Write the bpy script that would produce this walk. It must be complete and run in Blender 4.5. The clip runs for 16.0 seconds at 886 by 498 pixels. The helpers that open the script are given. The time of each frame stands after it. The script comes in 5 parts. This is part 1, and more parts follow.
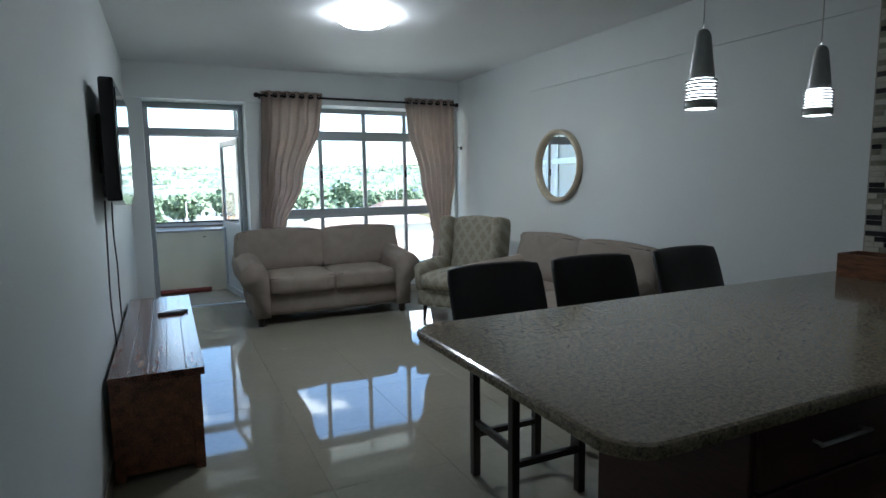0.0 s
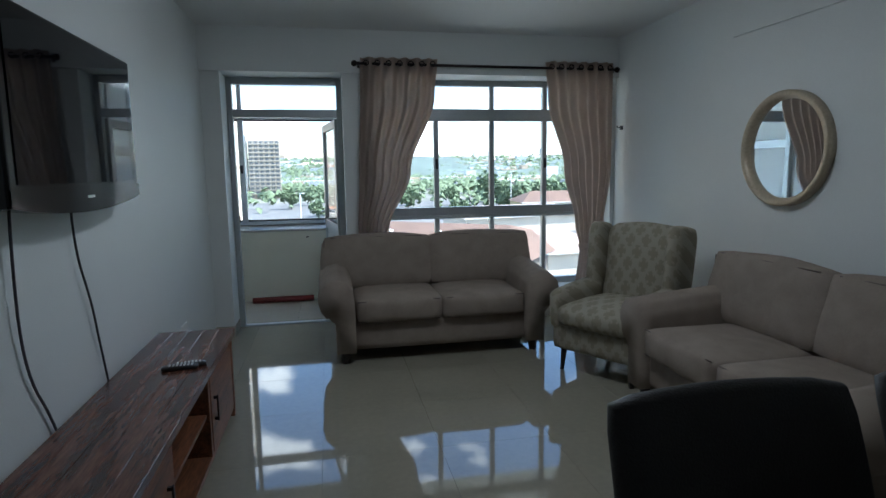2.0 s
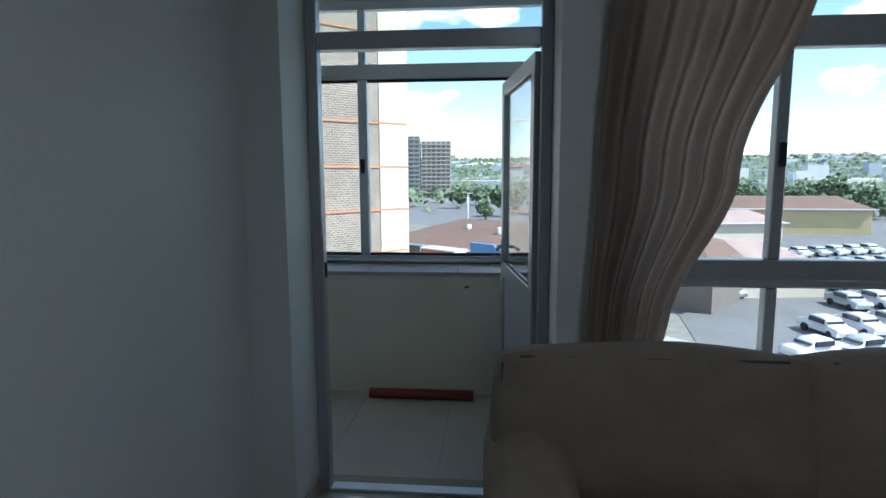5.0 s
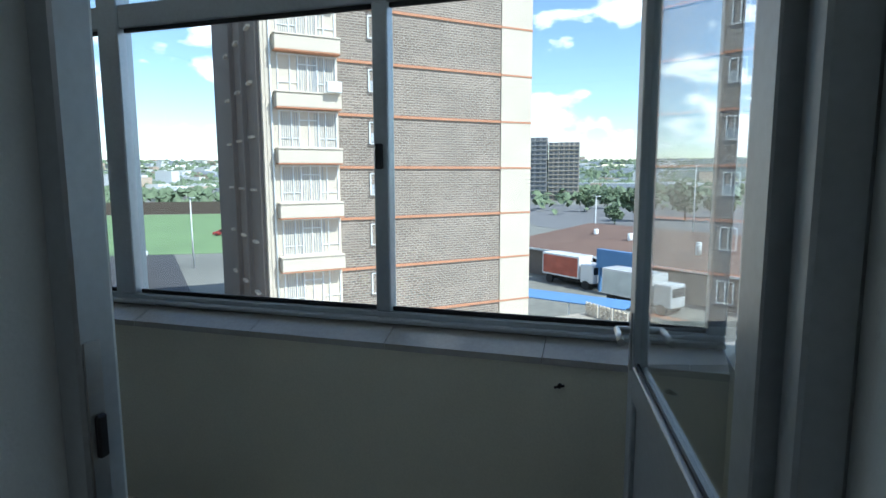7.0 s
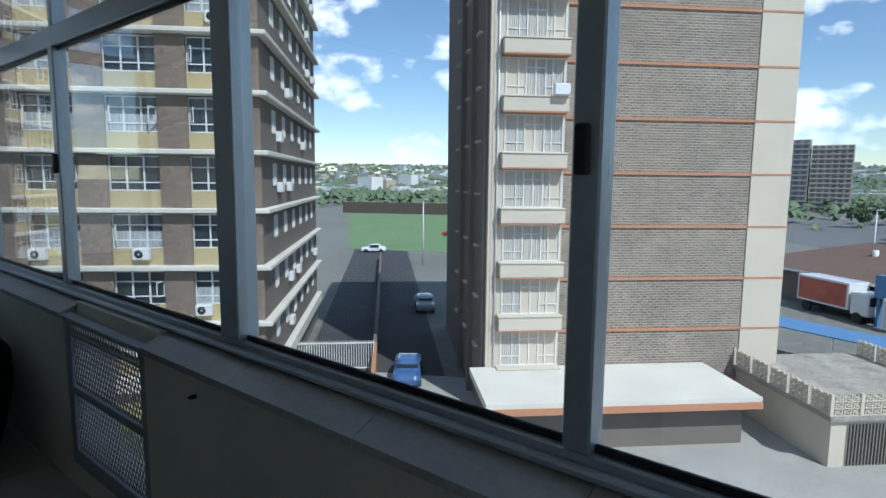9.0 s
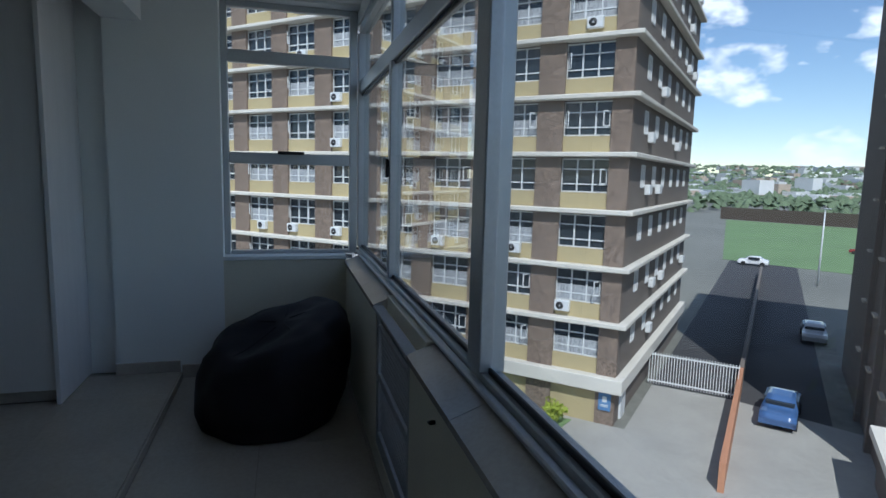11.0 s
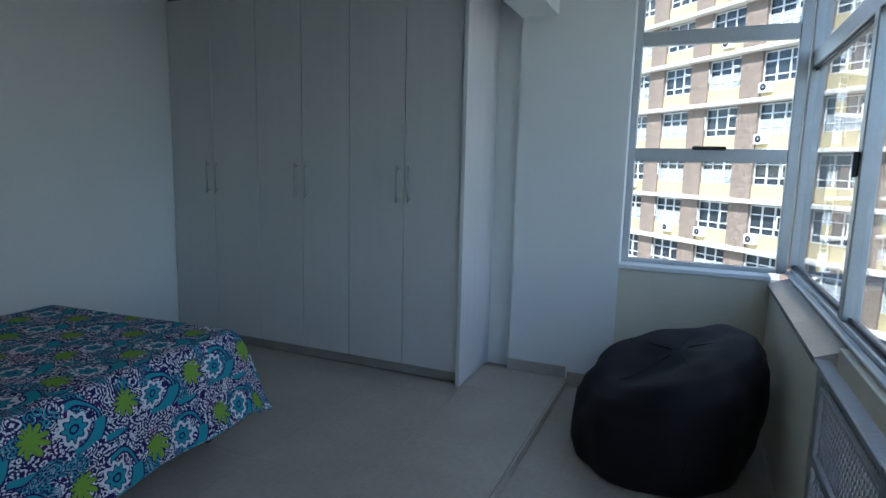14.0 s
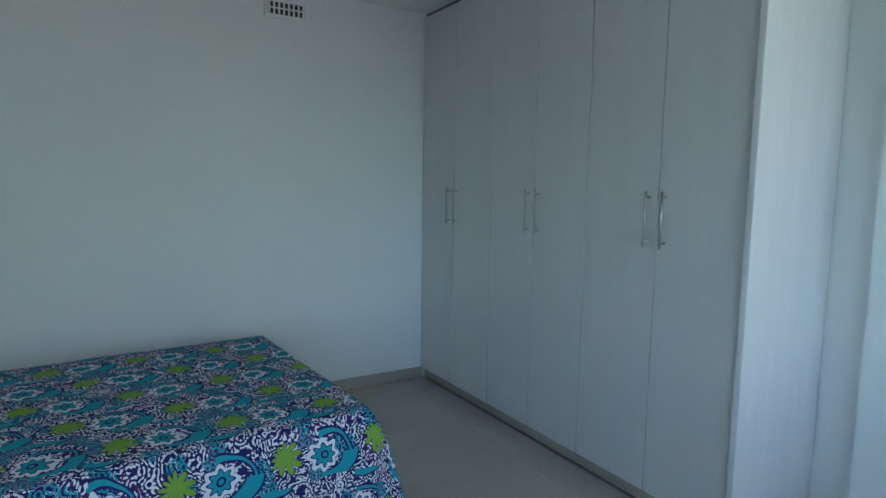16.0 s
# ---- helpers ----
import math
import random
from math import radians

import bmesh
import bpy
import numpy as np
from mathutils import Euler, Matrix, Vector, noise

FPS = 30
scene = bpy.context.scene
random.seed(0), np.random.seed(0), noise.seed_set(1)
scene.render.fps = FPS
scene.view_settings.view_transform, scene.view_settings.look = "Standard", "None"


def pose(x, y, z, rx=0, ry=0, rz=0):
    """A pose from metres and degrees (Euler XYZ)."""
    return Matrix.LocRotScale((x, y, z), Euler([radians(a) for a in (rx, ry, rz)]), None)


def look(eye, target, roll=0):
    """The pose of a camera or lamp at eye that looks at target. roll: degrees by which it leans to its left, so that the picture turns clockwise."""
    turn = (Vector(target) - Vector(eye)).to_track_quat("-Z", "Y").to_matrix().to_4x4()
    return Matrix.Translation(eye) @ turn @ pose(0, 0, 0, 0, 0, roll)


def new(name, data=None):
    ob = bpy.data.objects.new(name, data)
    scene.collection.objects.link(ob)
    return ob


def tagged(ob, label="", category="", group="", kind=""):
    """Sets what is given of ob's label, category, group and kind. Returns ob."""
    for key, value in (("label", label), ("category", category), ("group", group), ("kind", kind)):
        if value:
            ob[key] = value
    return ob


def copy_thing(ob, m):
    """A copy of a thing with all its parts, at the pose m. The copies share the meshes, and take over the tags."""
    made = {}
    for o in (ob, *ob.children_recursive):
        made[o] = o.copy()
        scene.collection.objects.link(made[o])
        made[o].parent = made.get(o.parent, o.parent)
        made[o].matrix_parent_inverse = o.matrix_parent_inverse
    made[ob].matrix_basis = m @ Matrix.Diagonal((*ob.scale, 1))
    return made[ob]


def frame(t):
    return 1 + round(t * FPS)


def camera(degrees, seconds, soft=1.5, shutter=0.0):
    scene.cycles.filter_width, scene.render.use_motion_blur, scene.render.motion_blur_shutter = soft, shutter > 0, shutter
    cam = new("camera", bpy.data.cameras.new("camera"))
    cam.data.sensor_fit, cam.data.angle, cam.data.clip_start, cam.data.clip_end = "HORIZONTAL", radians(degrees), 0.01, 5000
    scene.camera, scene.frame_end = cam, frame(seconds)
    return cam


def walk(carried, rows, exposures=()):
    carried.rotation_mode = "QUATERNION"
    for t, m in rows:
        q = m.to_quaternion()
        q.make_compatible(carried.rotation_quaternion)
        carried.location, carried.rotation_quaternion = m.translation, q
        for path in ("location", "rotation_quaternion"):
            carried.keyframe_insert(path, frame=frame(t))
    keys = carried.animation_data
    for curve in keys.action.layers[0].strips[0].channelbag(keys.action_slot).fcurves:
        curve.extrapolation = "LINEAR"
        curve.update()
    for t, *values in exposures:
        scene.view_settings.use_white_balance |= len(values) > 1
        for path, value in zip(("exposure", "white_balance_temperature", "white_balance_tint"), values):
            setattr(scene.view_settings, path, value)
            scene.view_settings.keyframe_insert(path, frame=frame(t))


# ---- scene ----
cam = camera(74.8, 16.0)
PATH = [
    (0, (-0.062, 1.203, 1.498, 83.07, 0.71, -25.53)),
    (0.5, (0.112, 1.424, 1.491, 82.92, 0.53, -19.96)),
    (1, (0.305, 1.818, 1.487, 82.72, 0.54, -16.23)),
    (1.5, (0.508, 2.249, 1.490, 82.57, 0.74, -13.88)),
    (2, (0.670, 2.788, 1.501, 82.32, 0.81, -11.19)),
    (2.5, (0.767, 3.319, 1.507, 82.34, 0.76, -9.06)),
    (3, (0.766, 3.873, 1.504, 82.45, 0.55, -6.31)),
    (3.5, (0.798, 4.469, 1.499, 82.44, 0.29, -3.38)),
    (4, (0.829, 5.034, 1.510, 82.43, 0.26, -0.08)),
    (5.25, (0.560, 6.400, 1.500, 82.55, 0.25, 6.60)),
    (6.5, (0.650, 7.630, 1.488, 82.65, 0.28, 14.60)),
    (7, (0.605, 7.995, 1.475, 82.75, 0.19, 17.50)),
    (7.5, (0.546, 8.326, 1.500, 82.84, 0.10, 21.58)),
    (8, (0.444, 8.585, 1.485, 82.91, 0.03, 25.77)),
    (10.5, (-0.040, 9.535, 1.511, 82.96, -1.46, 66.30)),
    (11, (0.010, 9.575, 1.521, 82.69, -1.39, 74.90)),
    (11.5, (0.070, 9.645, 1.510, 82.52, -1.33, 83.99)),
    (12, (0.080, 9.710, 1.490, 82.63, -1.26, 91.95)),
    (12.5, (0.050, 9.736, 1.485, 82.68, -1.32, 98.30)),
    (13, (-0.040, 9.715, 1.490, 82.45, -1.34, 103.33)),
    (13.5, (-0.265, 9.622, 1.513, 82.18, -1.19, 108.49)),
    (14, (-0.510, 9.560, 1.508, 81.76, -1.38, 113.48)),
    (14.5, (-0.779, 9.551, 1.500, 81.88, -1.15, 121.06)),
    (15, (-1.132, 9.548, 1.495, 82.03, -1.03, 130.89)),
    (15.5, (-1.533, 9.490, 1.533, 83.57, -1.00, 138.87)),
    (16, (-1.902, 9.447, 1.507, 83.84, -0.93, 148.68)),
]
EXPOSURES = [(0, 2.6, 5850, 9), (0.5, 2.42, 5850, 9), (1.5, 2.05, 5800, 10), (2.5, 1.72, 5800, 10), (4.0, 1.42, 5800, 10), (6.5, 0.82, 5750, 8), (7.3, 0.8, 5750, 8), (8.0, 0.5, 5700, 8), (10.5, -0.2, 5750, 14), (12, 0.65, 5750, 13), (12.5, 0.8, 5700, 14), (14, 1.52, 5750, 12), (15, 2.08, 5750, 9), (16, 2.28, 5800, 6)]
walk(cam, [(t, pose(*p)) for t, p in PATH], EXPOSURES)

# ---- world and sun ----
SUN_DIR = Vector((0.95, -0.31, 1.19)).normalized()   # towards the sun
world = bpy.data.worlds.new("sky")
scene.world = world
world.use_nodes = True
wt = world.node_tree
sky = wt.nodes.new("ShaderNodeTexSky")
sky.sky_type = 'NISHITA'
sky.sun_disc = False
sky.sun_elevation = math.asin(SUN_DIR.z)
sky.sun_rotation = math.atan2(SUN_DIR.x, SUN_DIR.y)
sky.air_density, sky.dust_density, sky.ozone_density = 1.0, 0.0, 2.0
coord = wt.nodes.new("ShaderNodeTexCoord")
flat = wt.nodes.new("ShaderNodeMapping")
flat.inputs["Scale"].default_value = (1.0, 1.0, 2.0)
cloud = wt.nodes.new("ShaderNodeTexNoise")
cloud.inputs["Scale"].default_value = 8.5
cloud.inputs["Detail"].default_value = 7.0
cloud.inputs["Roughness"].default_value = 0.52
ramp = wt.nodes.new("ShaderNodeValToRGB")
ramp.color_ramp.elements[0].position, ramp.color_ramp.elements[1].position = 0.535, 0.63
wmix = wt.nodes.new("ShaderNodeMixRGB")
wmix.inputs[2].default_value = (9.4, 9.6, 9.9, 1)
wt.links.new(coord.outputs["Generated"], flat.inputs[0])
wt.links.new(flat.outputs[0], cloud.inputs["Vector"])
wt.links.new(cloud.outputs[0], ramp.inputs[0])
wt.links.new(ramp.outputs[0], wmix.inputs[0])
wt.links.new(sky.outputs[0], wmix.inputs[1])
back = wt.nodes["Background"]
back.inputs[1].default_value = 0.13
wt.links.new(wmix.outputs[0], back.inputs[0])

sun = new("sun", bpy.data.lights.new("sun", 'SUN'))
sun.data.energy, sun.data.angle, sun.data.color = 4.2, radians(0.53), (1.0, 0.95, 0.87)
sun.matrix_world = look(SUN_DIR * 60, (0, 0, 0))


# ---- materials ----
def mat(name, color, rough=0.6, metal=0.0, vary=0.12, scale=6.0, bump=0.0, fine=60.0, spec=0.5, coat=0.0, emit=None, power=0.0, stretch=None):
    m = bpy.data.materials.new(name)
    m.use_nodes = True
    nt = m.node_tree
    b = nt.nodes["Principled BSDF"]
    b.inputs["Roughness"].default_value = rough
    b.inputs["Metallic"].default_value = metal
    b.inputs["Specular IOR Level"].default_value = spec
    b.inputs["Coat Weight"].default_value = coat
    if emit:
        b.inputs["Emission Color"].default_value = (*emit, 1)
        b.inputs["Emission Strength"].default_value = power
    tc = nt.nodes.new("ShaderNodeTexCoord")
    mp = nt.nodes.new("ShaderNodeMapping")
    if stretch:
        mp.inputs["Scale"].default_value = stretch
    nt.links.new(tc.outputs["Object"], mp.inputs[0])
    n1 = nt.nodes.new("ShaderNodeTexNoise")
    n1.inputs["Scale"].default_value, n1.inputs["Detail"].default_value = scale, 5
    n2 = nt.nodes.new("ShaderNodeTexNoise")
    n2.inputs["Scale"].default_value, n2.inputs["Detail"].default_value = fine, 3
    for n in (n1, n2):
        nt.links.new(mp.outputs[0], n.inputs["Vector"])
    add = nt.nodes.new("ShaderNodeMath")
    add.operation = 'ADD'
    nt.links.new(n1.outputs[0], add.inputs[0])
    nt.links.new(n2.outputs[0], add.inputs[1])
    r = nt.nodes.new("ShaderNodeValToRGB")
    lo, hi = [max(0, c * (1 - vary)) for c in color], [min(1, c * (1 + vary)) for c in color]
    r.color_ramp.elements[0].color, r.color_ramp.elements[1].color = (*lo, 1), (*hi, 1)
    half = nt.nodes.new("ShaderNodeMath")
    half.operation = 'MULTIPLY'
    half.inputs[1].default_value = 0.5
    nt.links.new(add.outputs[0], half.inputs[0])
    r.color_ramp.elements[0].position, r.color_ramp.elements[1].position = 0.36, 0.64
    nt.links.new(half.outputs[0], r.inputs[0])
    nt.links.new(r.outputs[0], b.inputs["Base Color"])
    if bump:
        bp = nt.nodes.new("ShaderNodeBump")
        bp.inputs["Strength"].default_value, bp.inputs["Distance"].default_value = bump, 0.01
        nt.links.new(n2.outputs[0], bp.inputs["Height"])
        nt.links.new(bp.outputs[0], b.inputs["Normal"])
    return m


def glass(name, tint=(0.95, 0.98, 0.975)):
    m = bpy.data.materials.new(name)
    m.use_nodes = True
    nt = m.node_tree
    nt.nodes.remove(nt.nodes["Principled BSDF"])
    lw = nt.nodes.new("ShaderNodeLayerWeight")
    lw.inputs[0].default_value = 0.5
    pw = nt.nodes.new("ShaderNodeMath")
    pw.operation = 'POWER'
    pw.inputs[1].default_value = 4.0
    fr = nt.nodes.new("ShaderNodeMath")
    fr.operation = 'MULTIPLY_ADD'
    fr.inputs[1].default_value, fr.inputs[2].default_value = 0.75, 0.035
    nt.links.new(lw.outputs["Facing"], pw.inputs[0])
    nt.links.new(pw.outputs[0], fr.inputs[0])
    tr = nt.nodes.new("ShaderNodeBsdfTransparent")
    tr.inputs[0].default_value = (*tint, 1)
    gl = nt.nodes.new("ShaderNodeBsdfGlossy")
    gl.inputs["Roughness"].default_value = 0.0
    mx = nt.nodes.new("ShaderNodeMixShader")
    nt.links.new(fr.outputs[0], mx.inputs[0])
    nt.links.new(tr.outputs[0], mx.inputs[1])
    nt.links.new(gl.outputs[0], mx.inputs[2])
    nt.links.new(mx.outputs[0], nt.nodes["Material Output"].inputs[0])
    return m


M_WALL = mat("wall_paint", (0.74, 0.77, 0.76), 0.55, vary=0.03, scale=1.2, bump=0.12, fine=140)
M_CEIL = mat("ceiling_paint", (0.78, 0.79, 0.78), 0.6, vary=0.03, scale=1.0, bump=0.08, fine=140)
M_TILE = mat("polished_beige_tile", (0.285, 0.265, 0.205), 0.04, vary=0.05, scale=2.2, fine=30, spec=0.6)
M_BTILE = mat("satin_beige_tile", (0.40, 0.365, 0.31), 0.13, vary=0.07, scale=2.4, fine=40)
M_GROUT = mat("grout", (0.20, 0.185, 0.145), 0.85, vary=0.15)
M_SKIRT = mat("tile_skirting", (0.40, 0.37, 0.32), 0.2, vary=0.08)
M_ALU = mat("anodised_aluminium", (0.47, 0.50, 0.52), 0.38, metal=0.5, vary=0.06, scale=3)
M_PARAPET = mat("cream_parapet_paint", (0.62, 0.60, 0.49), 0.6, vary=0.06, scale=2, bump=0.15, fine=120)
M_GLASS = glass("window_glass")
M_FROST = mat("frosted_glass", (0.85, 0.87, 0.88), 0.4, vary=0.02)
fro_nt = M_FROST.node_tree
ftl = fro_nt.nodes.new("ShaderNodeBsdfTranslucent")
ftl.inputs[0].default_value = (0.86, 0.88, 0.89, 1)
fmx = fro_nt.nodes.new("ShaderNodeMixShader")
fmx.inputs[0].default_value = 0.72
fro_nt.links.new(fro_nt.nodes["Principled BSDF"].outputs[0], fmx.inputs[1])
fro_nt.links.new(ftl.outputs[0], fmx.inputs[2])
fro_nt.links.new(fmx.outputs[0], fro_nt.nodes["Material Output"].inputs[0])
M_SOFA = mat("taupe_linen", (0.29, 0.24, 0.20), 0.9, vary=0.14, scale=9, bump=0.35, fine=260, spec=0.2)
M_PIPING = mat("piping", (0.12, 0.095, 0.08), 0.8)
M_DARKWOOD = mat("dark_wood_feet", (0.03, 0.022, 0.018), 0.35, vary=0.3)
M_BLACKLEATHER = mat("black_leatherette", (0.018, 0.016, 0.016), 0.5, vary=0.25, scale=8, bump=0.25, fine=200)
M_CURTAIN = mat("beige_curtain", (0.58, 0.49, 0.43), 0.75, vary=0.1, scale=5, bump=0.15, fine=200, spec=0.25)
cur_nt = M_CURTAIN.node_tree
tl = cur_nt.nodes.new("ShaderNodeBsdfTranslucent")
tl.inputs[0].default_value = (0.62, 0.50, 0.42, 1)
cmx = cur_nt.nodes.new("ShaderNodeMixShader")
cmx.inputs[0].default_value = 0.22
cur_nt.links.new(cur_nt.nodes["Principled BSDF"].outputs[0], cmx.inputs[1])
cur_nt.links.new(tl.outputs[0], cmx.inputs[2])
cur_nt.links.new(cmx.outputs[0], cur_nt.nodes["Material Output"].inputs[0])
M_ROD = mat("black_iron", (0.025, 0.02, 0.02), 0.4, metal=0.6)
M_GRANITE = mat("granite", (0.27, 0.215, 0.14), 0.14, vary=0.6, scale=70, fine=190, coat=0.3)
M_CABINET = mat("mahogany_cabinet", (0.055, 0.018, 0.012), 0.35, vary=0.35, scale=3, fine=20, stretch=(1, 1, 8))
M_WOOD = mat("acacia_wood", (0.18, 0.072, 0.034), 0.4, vary=0.6, scale=3.0, fine=18, bump=0.1, stretch=(6, 0.7, 6))
M_WOODTOP = mat("acacia_top", (0.12, 0.052, 0.034), 0.2, vary=0.75, scale=3.0, fine=18, bump=0.1, stretch=(6, 0.7, 6))
M_SCREEN = mat("screen_glass", (0.006, 0.006, 0.008), 0.03, vary=0.05)
M_GLOSSBLACK = mat("gloss_black_plastic", (0.012, 0.012, 0.013), 0.12, vary=0.1)
M_BLACKPLASTIC = mat("black_plastic", (0.02, 0.02, 0.022), 0.5, vary=0.15)
M_CHROME = mat("brushed_steel", (0.55, 0.55, 0.54), 0.28, metal=1.0, vary=0.05)
M_WHITE = mat("white_plastic", (0.78, 0.78, 0.76), 0.4, vary=0.03)
M_LAMP = mat("lamp_diffuser", (0.9, 0.9, 0.9), 0.5, vary=0.01, emit=(0.93, 0.97, 1.0), power=9.0)
M_NICKEL = mat("satin_nickel", (0.58, 0.59, 0.58), 0.38, metal=0.4, vary=0.05)
M_PENDLIT = mat("pendant_light", (0.9, 0.9, 0.9), 0.5, vary=0.01, emit=(0.9, 0.96, 1.0), power=2.2)
M_WARD = mat("grey_melamine", (0.60, 0.60, 0.585), 0.45, vary=0.025, scale=2, fine=30, stretch=(6, 6, 0.5))
M_WARDSIDE = mat("white_melamine_panel", (0.68, 0.68, 0.67), 0.42, vary=0.04, scale=2, fine=30, stretch=(6, 6, 0.5))
# dark grey that paints the shade seen in the wardrobe's door gaps
M_SEAMSHADE = mat("dark_board_edge", (0.10, 0.10, 0.10), 0.8)
M_BEAN = mat("black_nylon", (0.005, 0.004, 0.007), 0.7, vary=0.25, scale=7, bump=0.12, fine=120, spec=0.3)
M_MIRROR = mat("mirror", (0.85, 0.87, 0.87), 0.01, metal=1.0, vary=0.0)
M_MIRFRAME = mat("champagne_frame", (0.52, 0.44, 0.32), 0.4, metal=0.35, vary=0.15)
M_RED = mat("red_pvc_pipe", (0.18, 0.025, 0.02), 0.5, vary=0.2)
M_CABLE = mat("grey_cable", (0.07, 0.07, 0.08), 0.55)


# ---- mesh helpers ----
def box(bm, x0, x1, y0, y1, z0, z1, bevel=0.0, seg=1):
    r = bmesh.ops.create_cube(bm, size=1.0, matrix=Matrix.Translation(((x0 + x1) / 2, (y0 + y1) / 2, (z0 + z1) / 2)) @ Matrix.Diagonal((abs(x1 - x0), abs(y1 - y0), abs(z1 - z0), 1)))
    if bevel:
        es = {e for v in r["verts"] for e in v.link_edges}
        bmesh.ops.bevel(bm, geom=list(es), offset=bevel, segments=seg, affect='EDGES', profile=0.5)
    return bm


def boxed(*a, **k):
    return box(bmesh.new(), *a, **k)


def soft(w, d, h, r, puff=0.0, cuts=7, sag=0.0, seed=0):
    """A padded block centred on its base: rounded edges and swollen faces."""
    bm = bmesh.new()
    bmesh.ops.create_cube(bm, size=2.0)
    bmesh.ops.subdivide_edges(bm, edges=bm.edges[:], cuts=cuts, use_grid_fill=True)
    half = Vector((w / 2, d / 2, h / 2))
    r = min(r, min(half) * 0.98)
    for v in bm.verts:
        u = v.co.copy()
        p = Vector((u.x * half.x, u.y * half.y, u.z * half.z))
        core = Vector([max(-half[i] + r, min(half[i] - r, p[i])) for i in range(3)])
        off = p - core
        if off.length > 1e-6:
            p = core + off.normalized() * r
        for i in range(3):
            j, k = (i + 1) % 3, (i + 2) % 3
            if abs(u[i]) > 0.99:
                p[i] += math.copysign(puff * (1 - u[j] ** 2) * (1 - u[k] ** 2), u[i])
        if puff or sag:
            p += 0.12 * (puff + sag) * noise.noise_vector(p * 6 + Vector((seed * 7.1, 0, 0)))
        v.co = p + Vector((0, 0, half.z))
    for f in bm.faces:
        f.smooth = True
    return bm


def tube(bm, a, b, r, seg=12, r2=None):
    a, b = Vector(a), Vector(b)
    m = Matrix.Translation((a + b) / 2) @ (b - a).to_track_quat('Z', 'Y').to_matrix().to_4x4()
    res = bmesh.ops.create_cone(bm, cap_ends=True, segments=seg, radius1=r, radius2=r if r2 is None else r2, depth=(b - a).length, matrix=m)
    for v in res["verts"]:
        for f in v.link_faces:
            f.smooth = len(f.verts) == 4
    return bm


def tubed(*a, **k):
    return tube(bmesh.new(), *a, **k)


def moved(bm, m):
    bmesh.ops.transform(bm, matrix=m, verts=bm.verts[:])
    return bm


def lathe(profile, seg=28, cap=True):
    bm = bmesh.new()
    rings = [[bm.verts.new((r * math.cos(2 * math.pi * i / seg), r * math.sin(2 * math.pi * i / seg), z)) for i in range(seg)] for r, z in profile]
    for a, b in zip(rings, rings[1:]):
        for i in range(seg):
            bm.faces.new((a[i], a[(i + 1) % seg], b[(i + 1) % seg], b[i])).smooth = True
    if cap:
        bm.faces.new(rings[0][::-1])
        bm.faces.new(rings[-1])
    return bm


def sheet(nu, nv, fn, closed=False):
    bm = bmesh.new()
    g = [[bm.verts.new(fn(i / nu, j / nv)) for i in range(nu + (0 if closed else 1))] for j in range(nv + 1)]
    for j in range(nv):
        for i in range(nu):
            a, b = i, (i + 1) % nu if closed else i + 1
            bm.faces.new((g[j][a], g[j][b], g[j + 1][b], g[j + 1][a])).smooth = True
    return bm


def to_mesh(bm, name, material):
    me = bpy.data.meshes.new(name)
    bmesh.ops.recalc_face_normals(bm, faces=bm.faces[:])
    bm.to_mesh(me)
    bm.free()
    me.materials.append(material)
    return me


def part(name, bm, material, parent, label=""):
    ob = new(name, to_mesh(bm, name, material))
    ob.parent = parent
    return tagged(ob, label)


def thing(name, label, category, at=None, group=""):
    ob = new(name)
    ob.empty_display_size = 0.1
    if at is not None:
        ob.matrix_basis = at
    return tagged(ob, label, category, group)


def solid(name, bm, material, label="", category="", kind="structure", group=""):
    return tagged(new(name, to_mesh(bm, name, material)), label, category, group, kind)


def cable(name, pts, r, material, parent=None, label="", category=""):
    cu = bpy.data.curves.new(name, 'CURVE')
    cu.dimensions, cu.bevel_depth, cu.bevel_resolution = '3D', r, 3
    sp = cu.splines.new('NURBS')
    sp.points.add(len(pts) - 1)
    for p, q in zip(sp.points, pts):
        p.co = (*q, 1)
    sp.use_endpoint_u, sp.order_u = True, 3
    tmp = new("tmp", cu)
    me = bpy.data.meshes.new_from_object(tmp.evaluated_get(bpy.context.evaluated_depsgraph_get()))
    bpy.data.objects.remove(tmp)
    me.materials.clear()
    me.materials.append(material)
    ob = new(name, me)
    ob.parent = parent
    return tagged(ob, label, category)


# ---- plan ----
XW, XE, YS = -0.40, 3.56, -1.6            # living room
YW, YF, YO = 8.34, 8.67, 8.76             # window wall: room face, frames, balcony face
CE = 2.78
BN, BF, BO = 10.035, 10.18, 10.26          # balcony parapet: room face, frames, outside
BE, BW = 0.95, -4.58                      # balcony ends
BS, BEW = 5.54, -0.62                     # bedroom south wall, east wall
BZ = -0.05                                # balcony floor level

solid("floor", boxed(-5.0, 3.9, YS - 0.2, 8.80, -0.25, -0.012), M_GROUT, "polished beige tiled floor with dark joints", "floor")
solid("floor_balcony", boxed(-5.0, 1.07, 8.80, BO, -0.3, BZ - 0.012), M_GROUT, "beige tiled balcony floor one step down", "floor")
solid("ceiling", boxed(-5.0, 3.9, YS - 0.2, BO, CE, CE + 0.25), M_CEIL, "plain white painted ceiling", "ceiling")
solid("wall_west", boxed(BEW, XW, YS, YO, -0.012, CE), M_WALL, "pale grey-white painted wall", "wall")
solid("wall_east", boxed(XE, XE + 0.25, YS, BO - 1.3, -0.25, CE), M_WALL, "pale grey-white painted wall", "wall")
